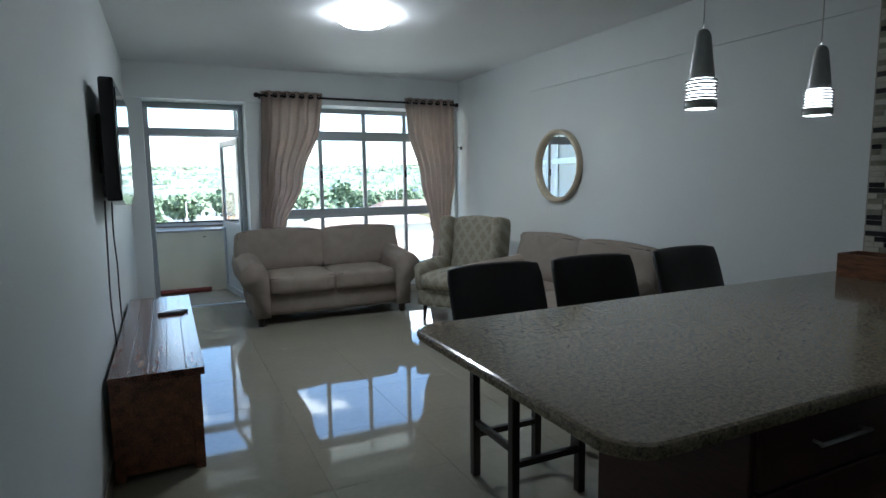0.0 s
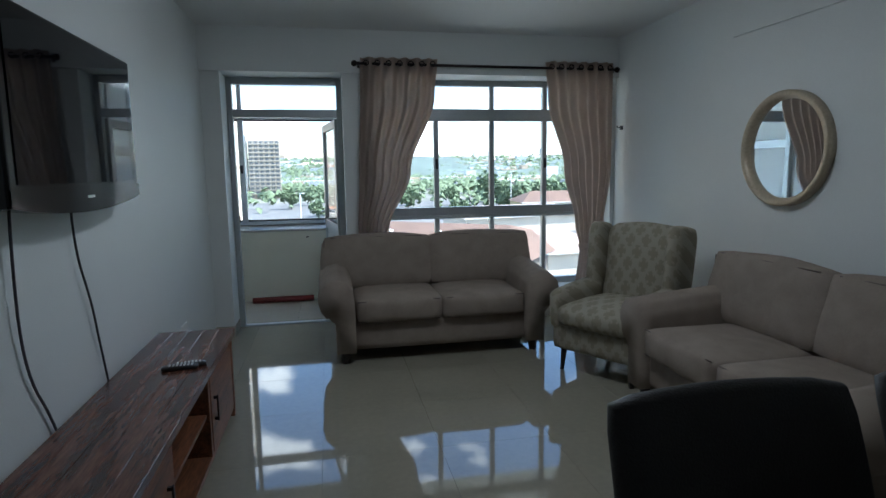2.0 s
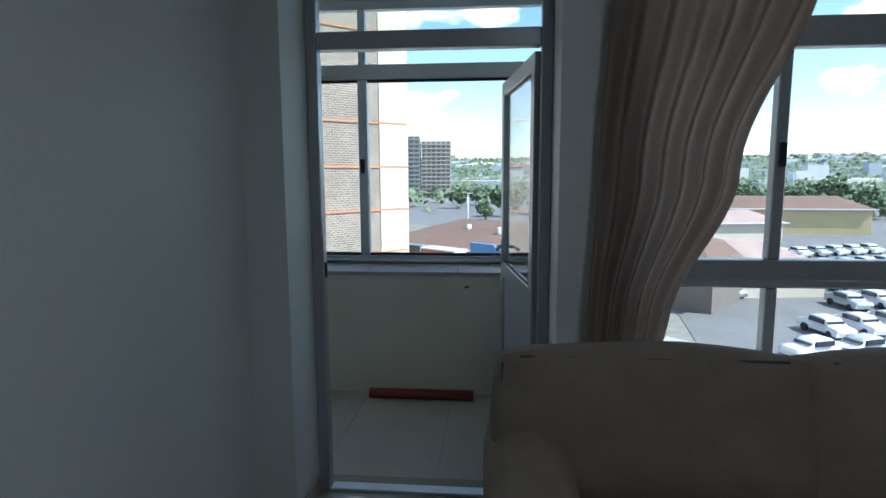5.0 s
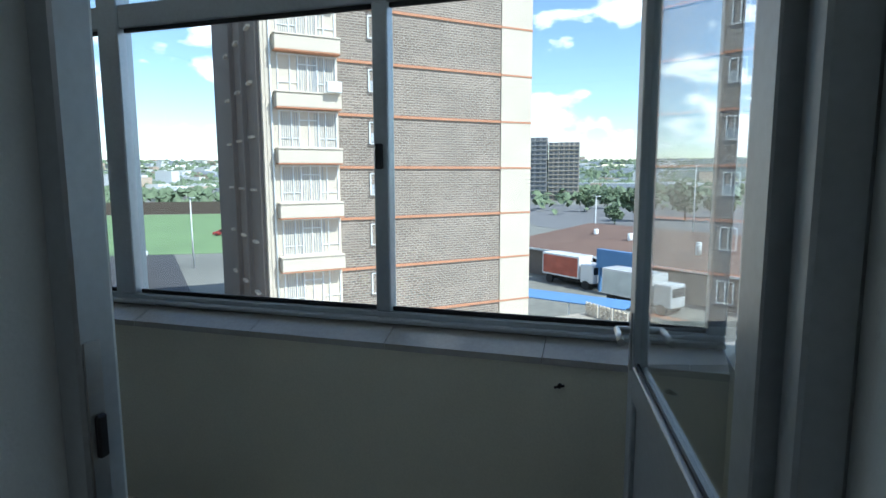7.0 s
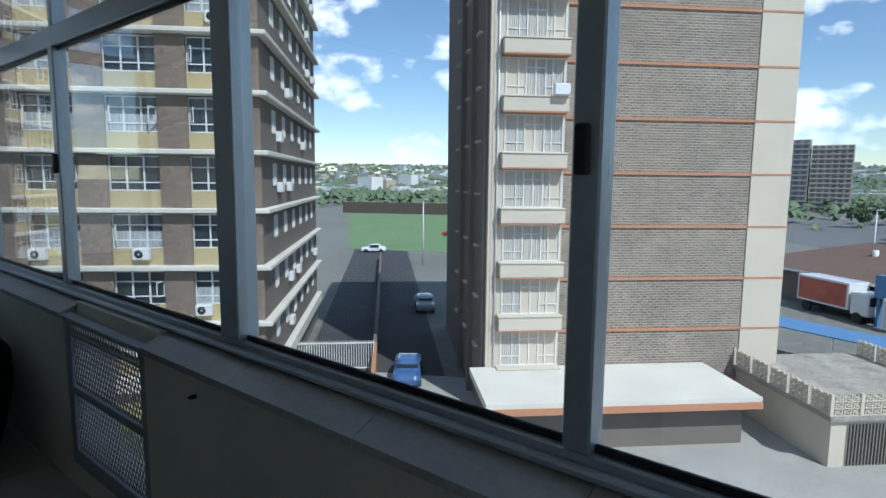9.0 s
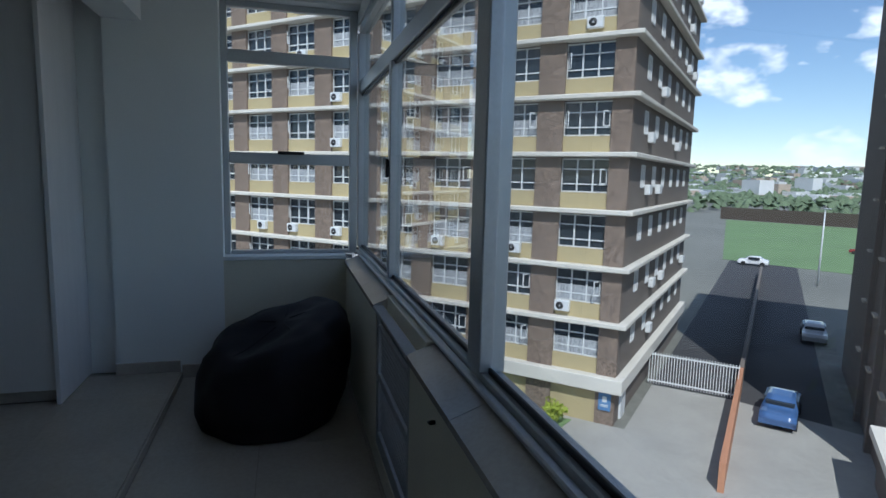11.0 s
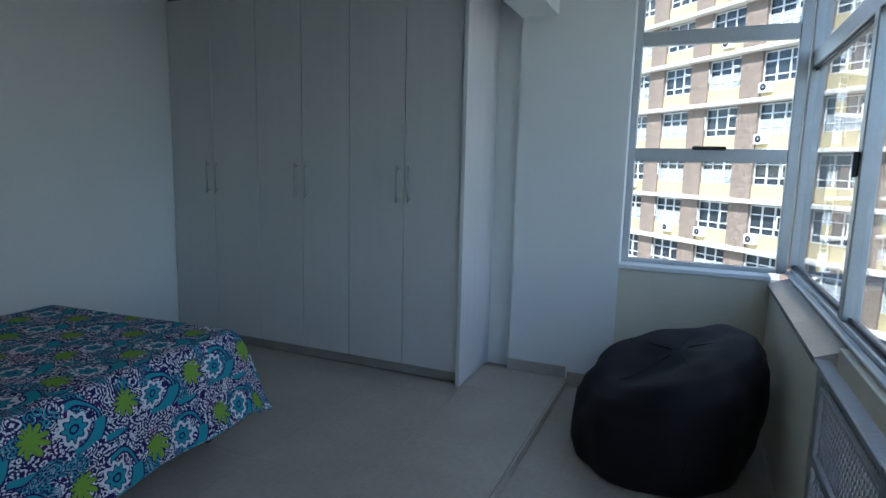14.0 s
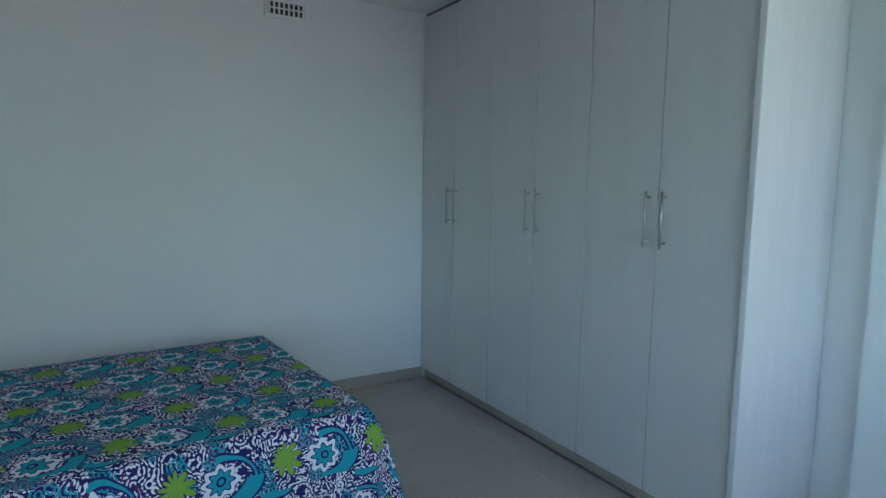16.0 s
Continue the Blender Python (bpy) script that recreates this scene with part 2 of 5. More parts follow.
solid("wall_east_band", boxed(XE - 0.018, XE, YS, 6.6, 2.415, CE), M_WALL, "shallow painted band under the ceiling", "wall")
solid("wall_south", boxed(BEW, XE, YS - 0.2, YS, -0.25, CE), M_WALL, "pale grey-white painted wall", "wall")
HEAD = 2.40
wn = bmesh.new()
box(wn, XW, -0.235, YW, YO, -0.012, HEAD)
box(wn, 0.83, 1.14, YW, YO, -0.012, HEAD)
box(wn, 1.14, XE, YW, YO, -0.012, 0.28)
box(wn, 3.52, XE, YW, YO, 0.28, HEAD)
solid("wall_north", wn, M_WALL, "painted window wall with deep reveals", "wall")
solid("beam_north", boxed(XW, XE, YW - 0.045, YO, HEAD, CE), M_WALL, "painted beam over door and window", "beam")
solid("wall_balcony_east", boxed(BE, BE + 0.12, YO, BO, -0.3, 0.86), M_PARAPET, "cream painted balcony parapet", "wall")
solid("wall_balcony_east_head", boxed(BE, BE + 0.12, YO, BO, 2.62, CE), M_WALL, "painted head over the balcony end window", "wall")
OPX0, OPX1 = -3.0, -2.12                  # gap in the parapet that the mesh panel closes
pn = bmesh.new()
box(pn, OPX1, BE, BN, BO, -0.3, 0.80)
box(pn, -4.9, OPX0, BN, BO, -0.3, 0.80)
box(pn, OPX0, OPX1, BN, BO, -0.3, 0.06)
solid("wall_parapet", pn, M_PARAPET, "cream painted balcony parapet", "wall")
solid("wall_balcony_head", boxed(-4.9, BE, BN + 0.1, BO, 2.66, CE), M_WALL, "painted head over the balcony windows", "wall")
solid("wall_bedroom_south", boxed(-4.9, BEW, BS - 0.2, BS, -0.25, CE), M_WALL, "pale blue-white painted bedroom wall", "wall")
ww = bmesh.new()
box(ww, -4.9, BW - 0.1, BS, 8.37, -0.25, CE)
box(ww, -4.9, BW, 8.37, 9.12, -0.25, CE)
box(ww, -4.9, BW, 9.12, BN + 0.1, 2.76, CE)
solid("wall_bedroom_west", ww, M_WALL, "white painted wall beside the corner window", "wall")
# separate from the white wall: the darker cream paints in shade below the window
solid("wall_corner_apron", boxed(-4.9, BW - 0.002, 9.12, BN, -0.25, 0.84), M_PARAPET, "wall under the corner window, its shade put into the cream", "wall")
solid("beam_bedroom", boxed(BW, BEW, 8.37, 8.62, 2.53, CE), M_WALL, "painted ceiling beam between bedroom and balcony", "beam")


def slope_sill(x0, x1):
    bm = bmesh.new()
    pts = [(BN - 0.015, 0.80), (BN - 0.015, 0.825), (BF - 0.03, 0.875), (BF - 0.03, 0.80)]
    a = [bm.verts.new((x0, y, z)) for y, z in pts]
    b = [bm.verts.new((x1, y, z)) for y, z in pts]
    bm.faces.new(a), bm.faces.new(b[::-1])
    for i in range(4):
        bm.faces.new((a[i], b[i], b[(i + 1) % 4], a[(i + 1) % 4]))
    return bm


M_SILL = mat("sill_tile", (0.40, 0.385, 0.35), 0.14, vary=0.08, scale=3)
for x0, x1 in ((OPX1, BE), (BW, OPX0)):
    sill = solid("window_sill", boxed(x0, x1, BF - 0.03, BO, 0.80, 0.875), M_SILL, "glazed tile window ledge on the parapet", "sill")
    n = max(1, round((x1 - x0) / 0.6))
    w = (x1 - x0) / n
    for i in range(n):
        part("sill_tile", slope_sill(x0 + i * w + 0.0015, x0 + (i + 1) * w - 0.0015), M_SILL, sill)
solid("west_sill", boxed(BW - 0.14, BW + 0.012, 9.12, BN, 0.84, 0.872, bevel=0.004), M_WALL, "painted window sill", "sill")

# skirting
for nm, a in (("baseboard_west", (XW, XW + 0.012, YS, YW, 0, 0.09)), ("baseboard_pier", (XW, -0.225, YW - 0.012, YW, 0, 0.09)), ("baseboard_north", (0.82, XE, YW - 0.012, YW, 0, 0.09)),
              ("baseboard_east", (XE - 0.012, XE, 3.4, YW, 0, 0.09)), ("baseboard_bed_south", (-4.1, BEW, BS, BS + 0.012, 0, 0.085)),
              ("baseboard_bed_west", (BW, BW + 0.012, 8.36, 8.80, 0, 0.085)), ("baseboard_balcony_west", (BW, BW + 0.012, 8.81, BN, BZ, 0.05)), ("baseboard_bed_niche", (BW - 0.1, BW + 0.01, 8.358, 8.37, 0, 0.085)),
              ("baseboard_reveal", (-0.235, -0.225, YW, YF - 0.04, 0, 0.09))):
    solid(nm, boxed(*a, bevel=0.003), M_SKIRT, "beige tile skirting strip", "skirting")


# ---- windows ----
def bar(win, x0, x1, y0, y1, z0, z1, name="frame_bar"):
    return part(name, boxed(x0, x1, y0, y1, z0, z1, bevel=0.005), M_ALU, win)


def pane(win, x0, x1, y0, y1, z0, z1, m=None):
    p = part("pane", boxed(x0, x1, y0, y1, z0, z1), m or M_GLASS, win, "clear glass pane")
    p.visible_shadow = False
    return p


w1 = tagged(thing("window_1", "grey aluminium sliding window in the living room", "window"), kind="structure")
WX0, WX1 = 1.14, 3.52
y0, y1 = YF - 0.025, YF + 0.045
for z0, z1 in ((0.28, 0.345), (1.01, 1.13), (2.0, 2.12), (2.345, HEAD)):
    bar(w1, WX0, WX1, y0, y1, z0, z1, "rail")
bar(w1, WX0, WX0 + 0.05, y0, y1, 0.345, 2.345, "stile")
bar(w1, WX1 - 0.05, WX1, y0, y1, 0.345, 2.345, "stile")
part("bottom_ledge", boxed(WX0, WX1, YF - 0.06, YF - 0.025, 1.02, 1.05, bevel=0.004), M_ALU, w1)
MX = (1.765, 2.35, 2.925)
for xm in MX:
    for z0, z1 in ((0.345, 1.01), (1.13, 2.0), (2.12, 2.345)):
        if z0 == 2.12 and xm != MX[1] and xm != MX[2]:
            continue
        bar(w1, xm - 0.024, xm + 0.024, y0 + 0.005, y1 - 0.005, z0, z1, "mullion")
for xm in (MX[0], MX[2]):
    part("catch", boxed(xm - 0.012, xm + 0.012, y0 - 0.02, y0 + 0.004, 1.52, 1.62, bevel=0.003), M_BLACKPLASTIC, w1, "black sliding window catch")
xs = (WX0 + 0.05, *MX, WX1 - 0.05)
for a, b in zip(xs, xs[1:]):
    for z0, z1 in ((0.345, 1.01), (1.13, 2.0), (2.12, 2.345)):
        pane(w1, a + 0.0, b - 0.0, YF + 0.008, YF + 0.012, z0, z1)

d1 = tagged(thing("door_1", "open glazed aluminium balcony door with fanlight", "door"), kind="structure")
DX0, DX1 = -0.235, 0.83
for a, nm in (((DX0, DX0 + 0.05, y0, y1, -0.012, HEAD), "jamb"), ((DX1 - 0.05, DX1, y0, y1, -0.012, HEAD), "jamb"), ((DX0 + 0.05, DX1 - 0.05, y0, y1, 2.335, HEAD), "head"),
              ((DX0 + 0.05, DX1 - 0.05, y0, y1, 2.03, 2.105), "transom"), ((DX0 + 0.05, DX1 - 0.05, y0, y1, -0.012, 0.012), "threshold")):
    bar(d1, *a, nm)
pane(d1, DX0 + 0.05, DX1 - 0.05, YF + 0.008, YF + 0.012, 2.105, 2.335)
part("strike_plate", boxed(DX0 + 0.05, DX0 + 0.054, YF - 0.018, YF + 0.012, 0.96, 1.22, bevel=0.001), M_CHROME, d1, "steel strike plate")
part("keep", boxed(DX0 + 0.05, DX0 + 0.062, YF - 0.01, YF + 0.008, 1.03, 1.10, bevel=0.003), M_BLACKPLASTIC, d1)
leaf = new("leaf")
leaf.parent = d1
leaf.matrix_basis = pose(DX1 - 0.055, YF + 0.05, 0.0, 0, 0, 98)
LW = 0.93
for a, nm in (((0, 0.075, -0.02, 0.02, 0.015, 2.02), "leaf_stile"), ((LW - 0.075, LW, -0.02, 0.02, 0.015, 2.02), "leaf_stile"), ((0.075, LW - 0.075, -0.02, 0.02, 0.015, 0.10), "leaf_rail"),
              ((0.075, LW - 0.075, -0.02, 0.02, 0.88, 0.97), "leaf_rail"), ((0.075, LW - 0.075, -0.02, 0.02, 1.945, 2.02), "leaf_rail"), ((0.075, LW - 0.075, -0.006, 0.006, 0.10, 0.88), "leaf_panel")):
    part(nm, boxed(*a, bevel=0.003 if nm != "leaf_panel" else 0), M_ALU, leaf)
part("leaf_glass", boxed(0.075, LW - 0.075, -0.002, 0.002, 0.97, 1.945), M_GLASS, leaf, "clear glass pane").visible_shadow = False
for zz in (0.975, 1.94):
    part("gasket", boxed(0.078, LW - 0.078, 0.004, 0.009, zz - 0.004, zz + 0.004), M_BLACKPLASTIC, leaf)
for s_ in (-1, 1):
    hb = tubed((LW - 0.04, 0.015 * s_, 1.06), (LW - 0.04, 0.06 * s_, 1.06), 0.010)
    tube(hb, (LW - 0.04, 0.058 * s_, 1.06), (LW - 0.15, 0.062 * s_, 1.055), 0.0095)
    box(hb, LW - 0.055, LW - 0.025, 0.019 * s_, 0.025 * s_, 0.95, 1.11, bevel=0.002)
    part("door_handle", hb, M_CHROME, leaf, "steel lever handle")

w2 = tagged(thing("window_2", "long grey aluminium sliding window round the balcony", "window"), kind="structure")
NZ0, NT0, NT1, NZ1 = 0.875, 2.14, 2.24, 2.66
ya, yb = BF - 0.03, BF + 0.04
bar(w2, -4.72, BE, ya, yb, NZ0, NZ0 + 0.045, "rail")
bar(w2, -4.72, BE, ya, yb, NT0, NT1, "rail")
bar(w2, -4.72, BE, ya, yb, NZ1 - 0.06, NZ1, "rail")
bar(w2, -4.72, BE, ya - 0.03, ya, NZ0 + 0.002, NZ0 + 0.022, "track")
for xp, hw in ((BE - 0.03, 0.03), (-1.665, 0.058), (-4.74, 0.05)):
    bar(w2, xp - hw, xp + hw, ya - 0.012, yb + 0.004, NZ0 + 0.045, NZ1 - 0.06, "post")
for xs_, dy in ((-0.33, 0), (-3.28, 0)):
    bar(w2, xs_ - 0.032, xs_ + 0.032, ya - 0.008, yb - 0.012, NZ0 + 0.045, NT0, "meeting_stile")
    bar(w2, xs_ - 0.025, xs_ + 0.025, ya, yb, NT1, NZ1 - 0.06, "mullion")
    part("catch", boxed(xs_ - 0.02, xs_ + 0.01, ya - 0.026, ya - 0.007, 1.50, 1.60, bevel=0.004), M_BLACKPLASTIC, w2, "black sliding window catch")
for a, b in ((-0.298, 0.89), (-1.60, -0.362), (-3.248, -1.73), (-4.69, -3.312)):
    pane(w2, a, b, BF + 0.0, BF + 0.004, NZ0 + 0.045, NT0)
    pane(w2, a - 0.005, b + 0.005, BF + 0.01, BF + 0.014, NT1, NZ1 - 0.06)
    for za, zb in ((NZ0 + 0.045, NZ0 + 0.065), (NT0 - 0.02, NT0)):
        part("gasket", boxed(a, b, BF - 0.014, BF - 0.002, za, zb, bevel=0.003), M_BLACKPLASTIC, w2)

w3 = tagged(thing("window_3", "grey aluminium corner window with top-hung sash", "window"), kind="structure")
xa, xb = -4.76, -4.70
for z0, z1 in ((0.872, 0.90), (1.57, 1.655), (2.32, 2.41), (2.715, 2.76)):
    bar(w3, xa, xb, 9.166, 10.069, z0, z1, "rail")
for ya_, yb_ in ((9.12, 9.165), (10.07, 10.13)):
    bar(w3, xa, xb, ya_, yb_, 0.872, 2.76, "stile")
for z0, z1 in ((0.90, 1.57), (1.655, 2.32), (2.41, 2.715)):
    pane(w3, -4.732, -4.728, 9.165, 10.07, z0, z1)
part("sash_catch", boxed(xb, xb + 0.03, 9.52, 9.72, 1.645, 1.67, bevel=0.005), M_BLACKPLASTIC, w3, "black window catch")

w4 = tagged(thing("window_4", "balcony end window with frosted panes", "window"), kind="structure")
for z0, z1 in ((0.86, 0.92), (1.72, 1.82), (2.56, 2.62)):
    bar(w4, BE + 0.03, BE + 0.09, YO, BF - 0.03, z0, z1, "rail")
for a_, b_ in ((YO, YO + 0.05), (9.42, 9.48), (BF - 0.08, BF - 0.03)):
    for z0, z1 in ((0.92, 1.72), (1.82, 2.56)):
        bar(w4, BE + 0.03, BE + 0.09, a_, b_, z0, z1, "stile")
for a_, b_ in ((YO + 0.05, 9.42), (9.48, BF - 0.08)):
    for z0, z1 in ((0.92, 1.72), (1.82, 2.56)):
        pane(w4, BE + 0.055, BE + 0.061, a_, b_, z0, z1, M_FROST)["label"] = "frosted glass pane"
for o in w4.children:
    o.visible_shadow = True

# ---- mesh panel in the parapet ----
# filler added to keep the bright ground from showing through the slot
solid("lintel_parapet_gap", boxed(OPX0, OPX1, BN + 0.06, BO, 0.79, 0.874, bevel=0.003), M_PARAPET, "added filler that hides sunlit ground above the mesh panel", "lintel")
grille = thing("security_grille", "grey steel mesh panel closing a gap in the parapet", "grille")
gy0, gy1 = BN + 0.005, BN + 0.04
M_GRILLE = mat("grey_painted_steel", (0.30, 0.32, 0.34), 0.45, vary=0.1)
for a, nm in (((OPX0, OPX0 + 0.06, gy0, gy1, 0.06, 0.80), "grille_stile"), ((OPX1 - 0.06, OPX1, gy0, gy1, 0.06, 0.80), "grille_stile"), ((OPX0, OPX1, gy0 - 0.02, gy1, 0.80, 0.822), "top_strip"),
              ((OPX0 + 0.06, OPX1 - 0.06, gy0, gy1, 0.06, 0.14), "grille_rail"), ((OPX0 + 0.06, OPX1 - 0.06, gy0, gy1, 0.43, 0.47), "grille_rail"), ((OPX0 + 0.06, OPX1 - 0.06, gy0, gy1, 0.72, 0.735), "grille_rail")):
    part(nm, boxed(*a, bevel=0.003), M_GRILLE, grille)
for z0, z1 in ((0.14, 0.43), (0.47, 0.72), (0.735, 0.80)):
    gm = bmesh.new()
    n = 26
    wgap = (OPX1 - OPX0 - 0.12)
    for i in range(-12, n + 1):
        for sgn in (1, -1):
            xc = OPX0 + 0.06 + (i + (0 if sgn > 0 else 12)) * wgap / n
            xd = xc + sgn * (z1 - z0) * 0.55
            lo, hi = OPX0 + 0.06, OPX1 - 0.06
            pa, pb = Vector((xc, 0, z0)), Vector((xd, 0, z1))
            def clip(p, q):
                if p.x < lo:
                    p = p + (q - p) * ((lo - p.x) / (q.x - p.x))
                if p.x > hi:
                    p = p + (q - p) * ((hi - p.x) / (q.x - p.x))
                return p
            if max(xc, xd) <= lo + 1e-3 or min(xc, xd) >= hi - 1e-3:
                continue
            pa, pb = clip(pa, pb), clip(pb, pa)
            pa.y = pb.y = (gy0 + gy1) / 2
            tube(gm, pa, pb, 0.0034, seg=4)
    part("mesh", gm, M_GRILLE, grille, "expanded steel mesh")


# ---- patterned cloths ----
def paisley(name):
    """Printed cotton: teal crescents, lime leaf fans and flowers over navy scrolls on white."""
    m = bpy.data.materials.new(name)
    m.use_nodes = True
    nt = m.node_tree
    L = nt.links.new
    b = nt.nodes["Principled BSDF"]
    b.inputs["Roughness"].default_value = 0.85
    b.inputs["Specular IOR Level"].default_value = 0.2
    tc = nt.nodes.new("ShaderNodeTexCoord")
    warp = nt.nodes.new("ShaderNodeTexNoise")
    warp.inputs["Scale"].default_value, warp.inputs["Detail"].default_value = 7.0, 1.0
    L(tc.outputs["UV"], warp.inputs["Vector"])
    wm = nt.nodes.new("ShaderNodeVectorMath")
    wm.operation = 'MULTIPLY_ADD'
    wm.inputs[1].default_value = (0.05, 0.05, 0.0)
    L(warp.outputs["Color"], wm.inputs[0])
    L(tc.outputs["UV"], wm.inputs[2])
    sp = nt.nodes.new("ShaderNodeSeparateXYZ")
    L(wm.outputs[0], sp.inputs[0])

    def op(kind, a, c=0.0, d=None):
        n = nt.nodes.new("ShaderNodeMath")
        n.operation = kind
        for i, v in enumerate((a, c) if d is None else (a, c, d)):
            if isinstance(v, (int, float)):
                n.inputs[i].default_value = v
            else:
                L(v, n.inputs[i])
        return n.outputs[0]

    def mix(f, a, c):
        n = nt.nodes.new("ShaderNodeMixRGB")
        L(f, n.inputs[0])
        for i, v in ((1, a), (2, c)):
            if isinstance(v, tuple):
                n.inputs[i].default_value = (*v, 1)
            else:
                L(v, n.inputs[i])
        return n.outputs[0]
    W, N, T, G, P = (0.70, 0.72, 0.76), (0.020, 0.018, 0.11), (0.03, 0.29, 0.37), (0.21, 0.38, 0.05), (0.10, 0.02, 0.12)
    CW, CH = 0.38, 0.26
    row = op('FLOOR', op('DIVIDE', sp.outputs[1], CH))
    x = op('ADD', sp.outputs[0], op('MULTIPLY', row, CW * 0.37))
    p = op('MODULO', op('ADD', x, 40.0), CW)
    q = op('MODULO', op('ADD', sp.outputs[1], 27.0), CH)

    def polar(cx, cy):
        dx, dy = op('SUBTRACT', p, cx), op('SUBTRACT', q, cy)
        r = op('SQRT', op('ADD', op('MULTIPLY', dx, dx), op('MULTIPLY', dy, dy)))
        return dx, dy, r, op('ARCTAN2', dy, dx)

    def below(v, lim):
        return op('LESS_THAN', v, lim)
    # scroll work: two sizes of curling navy lines
    def vor(scale):
        n = nt.nodes.new("ShaderNodeTexVoronoi")
        n.voronoi_dimensions = '2D'
        n.inputs["Scale"].default_value = scale
        L(wm.outputs[0], n.inputs["Vector"])
        return n
    v1, v2 = vor(15.0), vor(44.0)
    curl = nt.nodes.new("ShaderNodeTexNoise")
    curl.inputs["Scale"].default_value, curl.inputs["Detail"].default_value = 13.0, 1.5
    L(wm.outputs[0], curl.inputs["Vector"])
    rings = op('SINE', op('MULTIPLY', curl.outputs[0], 62.0))
    dots = op('SINE', op('MULTIPLY', v2.outputs["Distance"], 13.0))
    scroll = op('GREATER_THAN', op('ADD', rings, op('MULTIPLY', dots, 0.85)), -0.32)
    col = mix(scroll, W, N)
    sel = nt.nodes.new("ShaderNodeSeparateColor")
    L(v1.outputs["Color"], sel.inputs[0])
    col = mix(op('MULTIPLY', op('GREATER_THAN', sel.outputs[0], 0.80), op('GREATER_THAN', dots, 0.3)), col, P)
    col = mix(op('MULTIPLY', op('GREATER_THAN', sel.outputs[1], 0.72), op('LESS_THAN', dots, -0.1)), col, T)
    # teal crescent: thick at its head, thin at the tail
    dx, dy, r, th = polar(0.13, 0.135)
    band = op('ABSOLUTE', op('SUBTRACT', r, 0.088))
    width = op('MULTIPLY_ADD', op('SINE', op('MULTIPLY', th, 0.5)), 0.012, 0.016)
    arc = op('LESS_THAN', dx, 0.035)
    col = mix(op('MULTIPLY', below(band, op('ADD', width, 0.007)), arc), col, N)
    col = mix(op('MULTIPLY', below(band, width), arc), col, T)
    # flower held inside the crescent
    dx, dy, r, th = polar(0.155, 0.13)
    petal = op('MULTIPLY_ADD', op('COSINE', op('MULTIPLY', th, 8.0)), 0.008, 0.038)
    col = mix(below(r, op('ADD', petal, 0.022)), col, W)
    col = mix(below(r, op('ADD', petal, 0.006)), col, N)
    col = mix(below(r, petal), col, T)
    col = mix(below(op('ABSOLUTE', op('SUBTRACT', r, 0.014)), 0.004), col, N)
    # lime leaf fan
    dx, dy, r, th = polar(0.305, 0.10)
    fan = op('MULTIPLY', op('MULTIPLY_ADD', op('ABSOLUTE', op('COSINE', op('MULTIPLY', th, 5.0))), 0.040, 0.030), op('MULTIPLY_ADD', op('COSINE', op('SUBTRACT', th, 2.2)), 0.3, 0.85))
    col = mix(below(r, op('ADD', fan, 0.006)), col, N)
    col = mix(below(r, fan), col, G)
    col = mix(op('MULTIPLY', below(r, fan), op('LESS_THAN', op('ABSOLUTE', op('SINE', op('MULTIPLY', th, 7.0))), 0.12)), col, (0.10, 0.25, 0.03))
    L(col, b.inputs["Base Color"])
    return m


def damask(name, c1, c2):
    m = mat(name, c1, 0.9, vary=0.1, scale=20, bump=0.3, fine=220, spec=0.2)
    nt = m.node_tree
    L = nt.links.new
    b = nt.nodes["Principled BSDF"]
    tc = nt.nodes.new("ShaderNodeTexCoord")
    sx = nt.nodes.new("ShaderNodeSeparateXYZ")
    L(tc.outputs["Object"], sx.inputs[0])

    def op(kind, a, c):
        n = nt.nodes.new("ShaderNodeMath")
        n.operation = kind
        for i, v in enumerate((a, c)):
            if isinstance(v, (int, float)):
                n.inputs[i].default_value = v
            elif v is not None:
                L(v, n.inputs[i])
        return n.outputs[0]
    yz = op('ADD', sx.outputs[2], op('MULTIPLY', sx.outputs[1], 0.8))
    wob = nt.nodes.new("ShaderNodeTexNoise")
    wob.inputs["Scale"].default_value, wob.inputs["Detail"].default_value = 38.0, 2.0
    L(tc.outputs["Object"], wob.inputs["Vector"])
    # ogee lattice with a leafy medallion in each cell
    a = op('COSINE', op('MULTIPLY', sx.outputs[0], 48.0), None)
    c = op('COSINE', op('MULTIPLY', yz, 30.0), None)
    d = op('ABSOLUTE', op('MULTIPLY', op('SINE', op('MULTIPLY', sx.outputs[0], 96.0), None), op('SINE', op('MULTIPLY', yz, 60.0), None)), None)
    cell = op('ABSOLUTE', op('ADD', a, c), None)
    v = op('ADD', op('ADD', cell, op('MULTIPLY', d, -0.9)), op('MULTIPLY', wob.outputs[0], 1.3))
    r = nt.nodes.new("ShaderNodeValToRGB")
    r.color_ramp.elements[0].position, r.color_ramp.elements[1].position = 0.40, 0.50
    r.color_ramp.elements[0].color, r.color_ramp.elements[1].color = (*c1, 1), (*c2, 1)
    L(op('MULTIPLY', v, 0.38), r.inputs[0])
    L(r.outputs[0], b.inputs["Base Color"])
    return m


M_DAMASK = damask("damask", (0.37, 0.34, 0.27), (0.285, 0.258, 0.195))
M_BEDSPREAD = paisley("paisley_cotton")


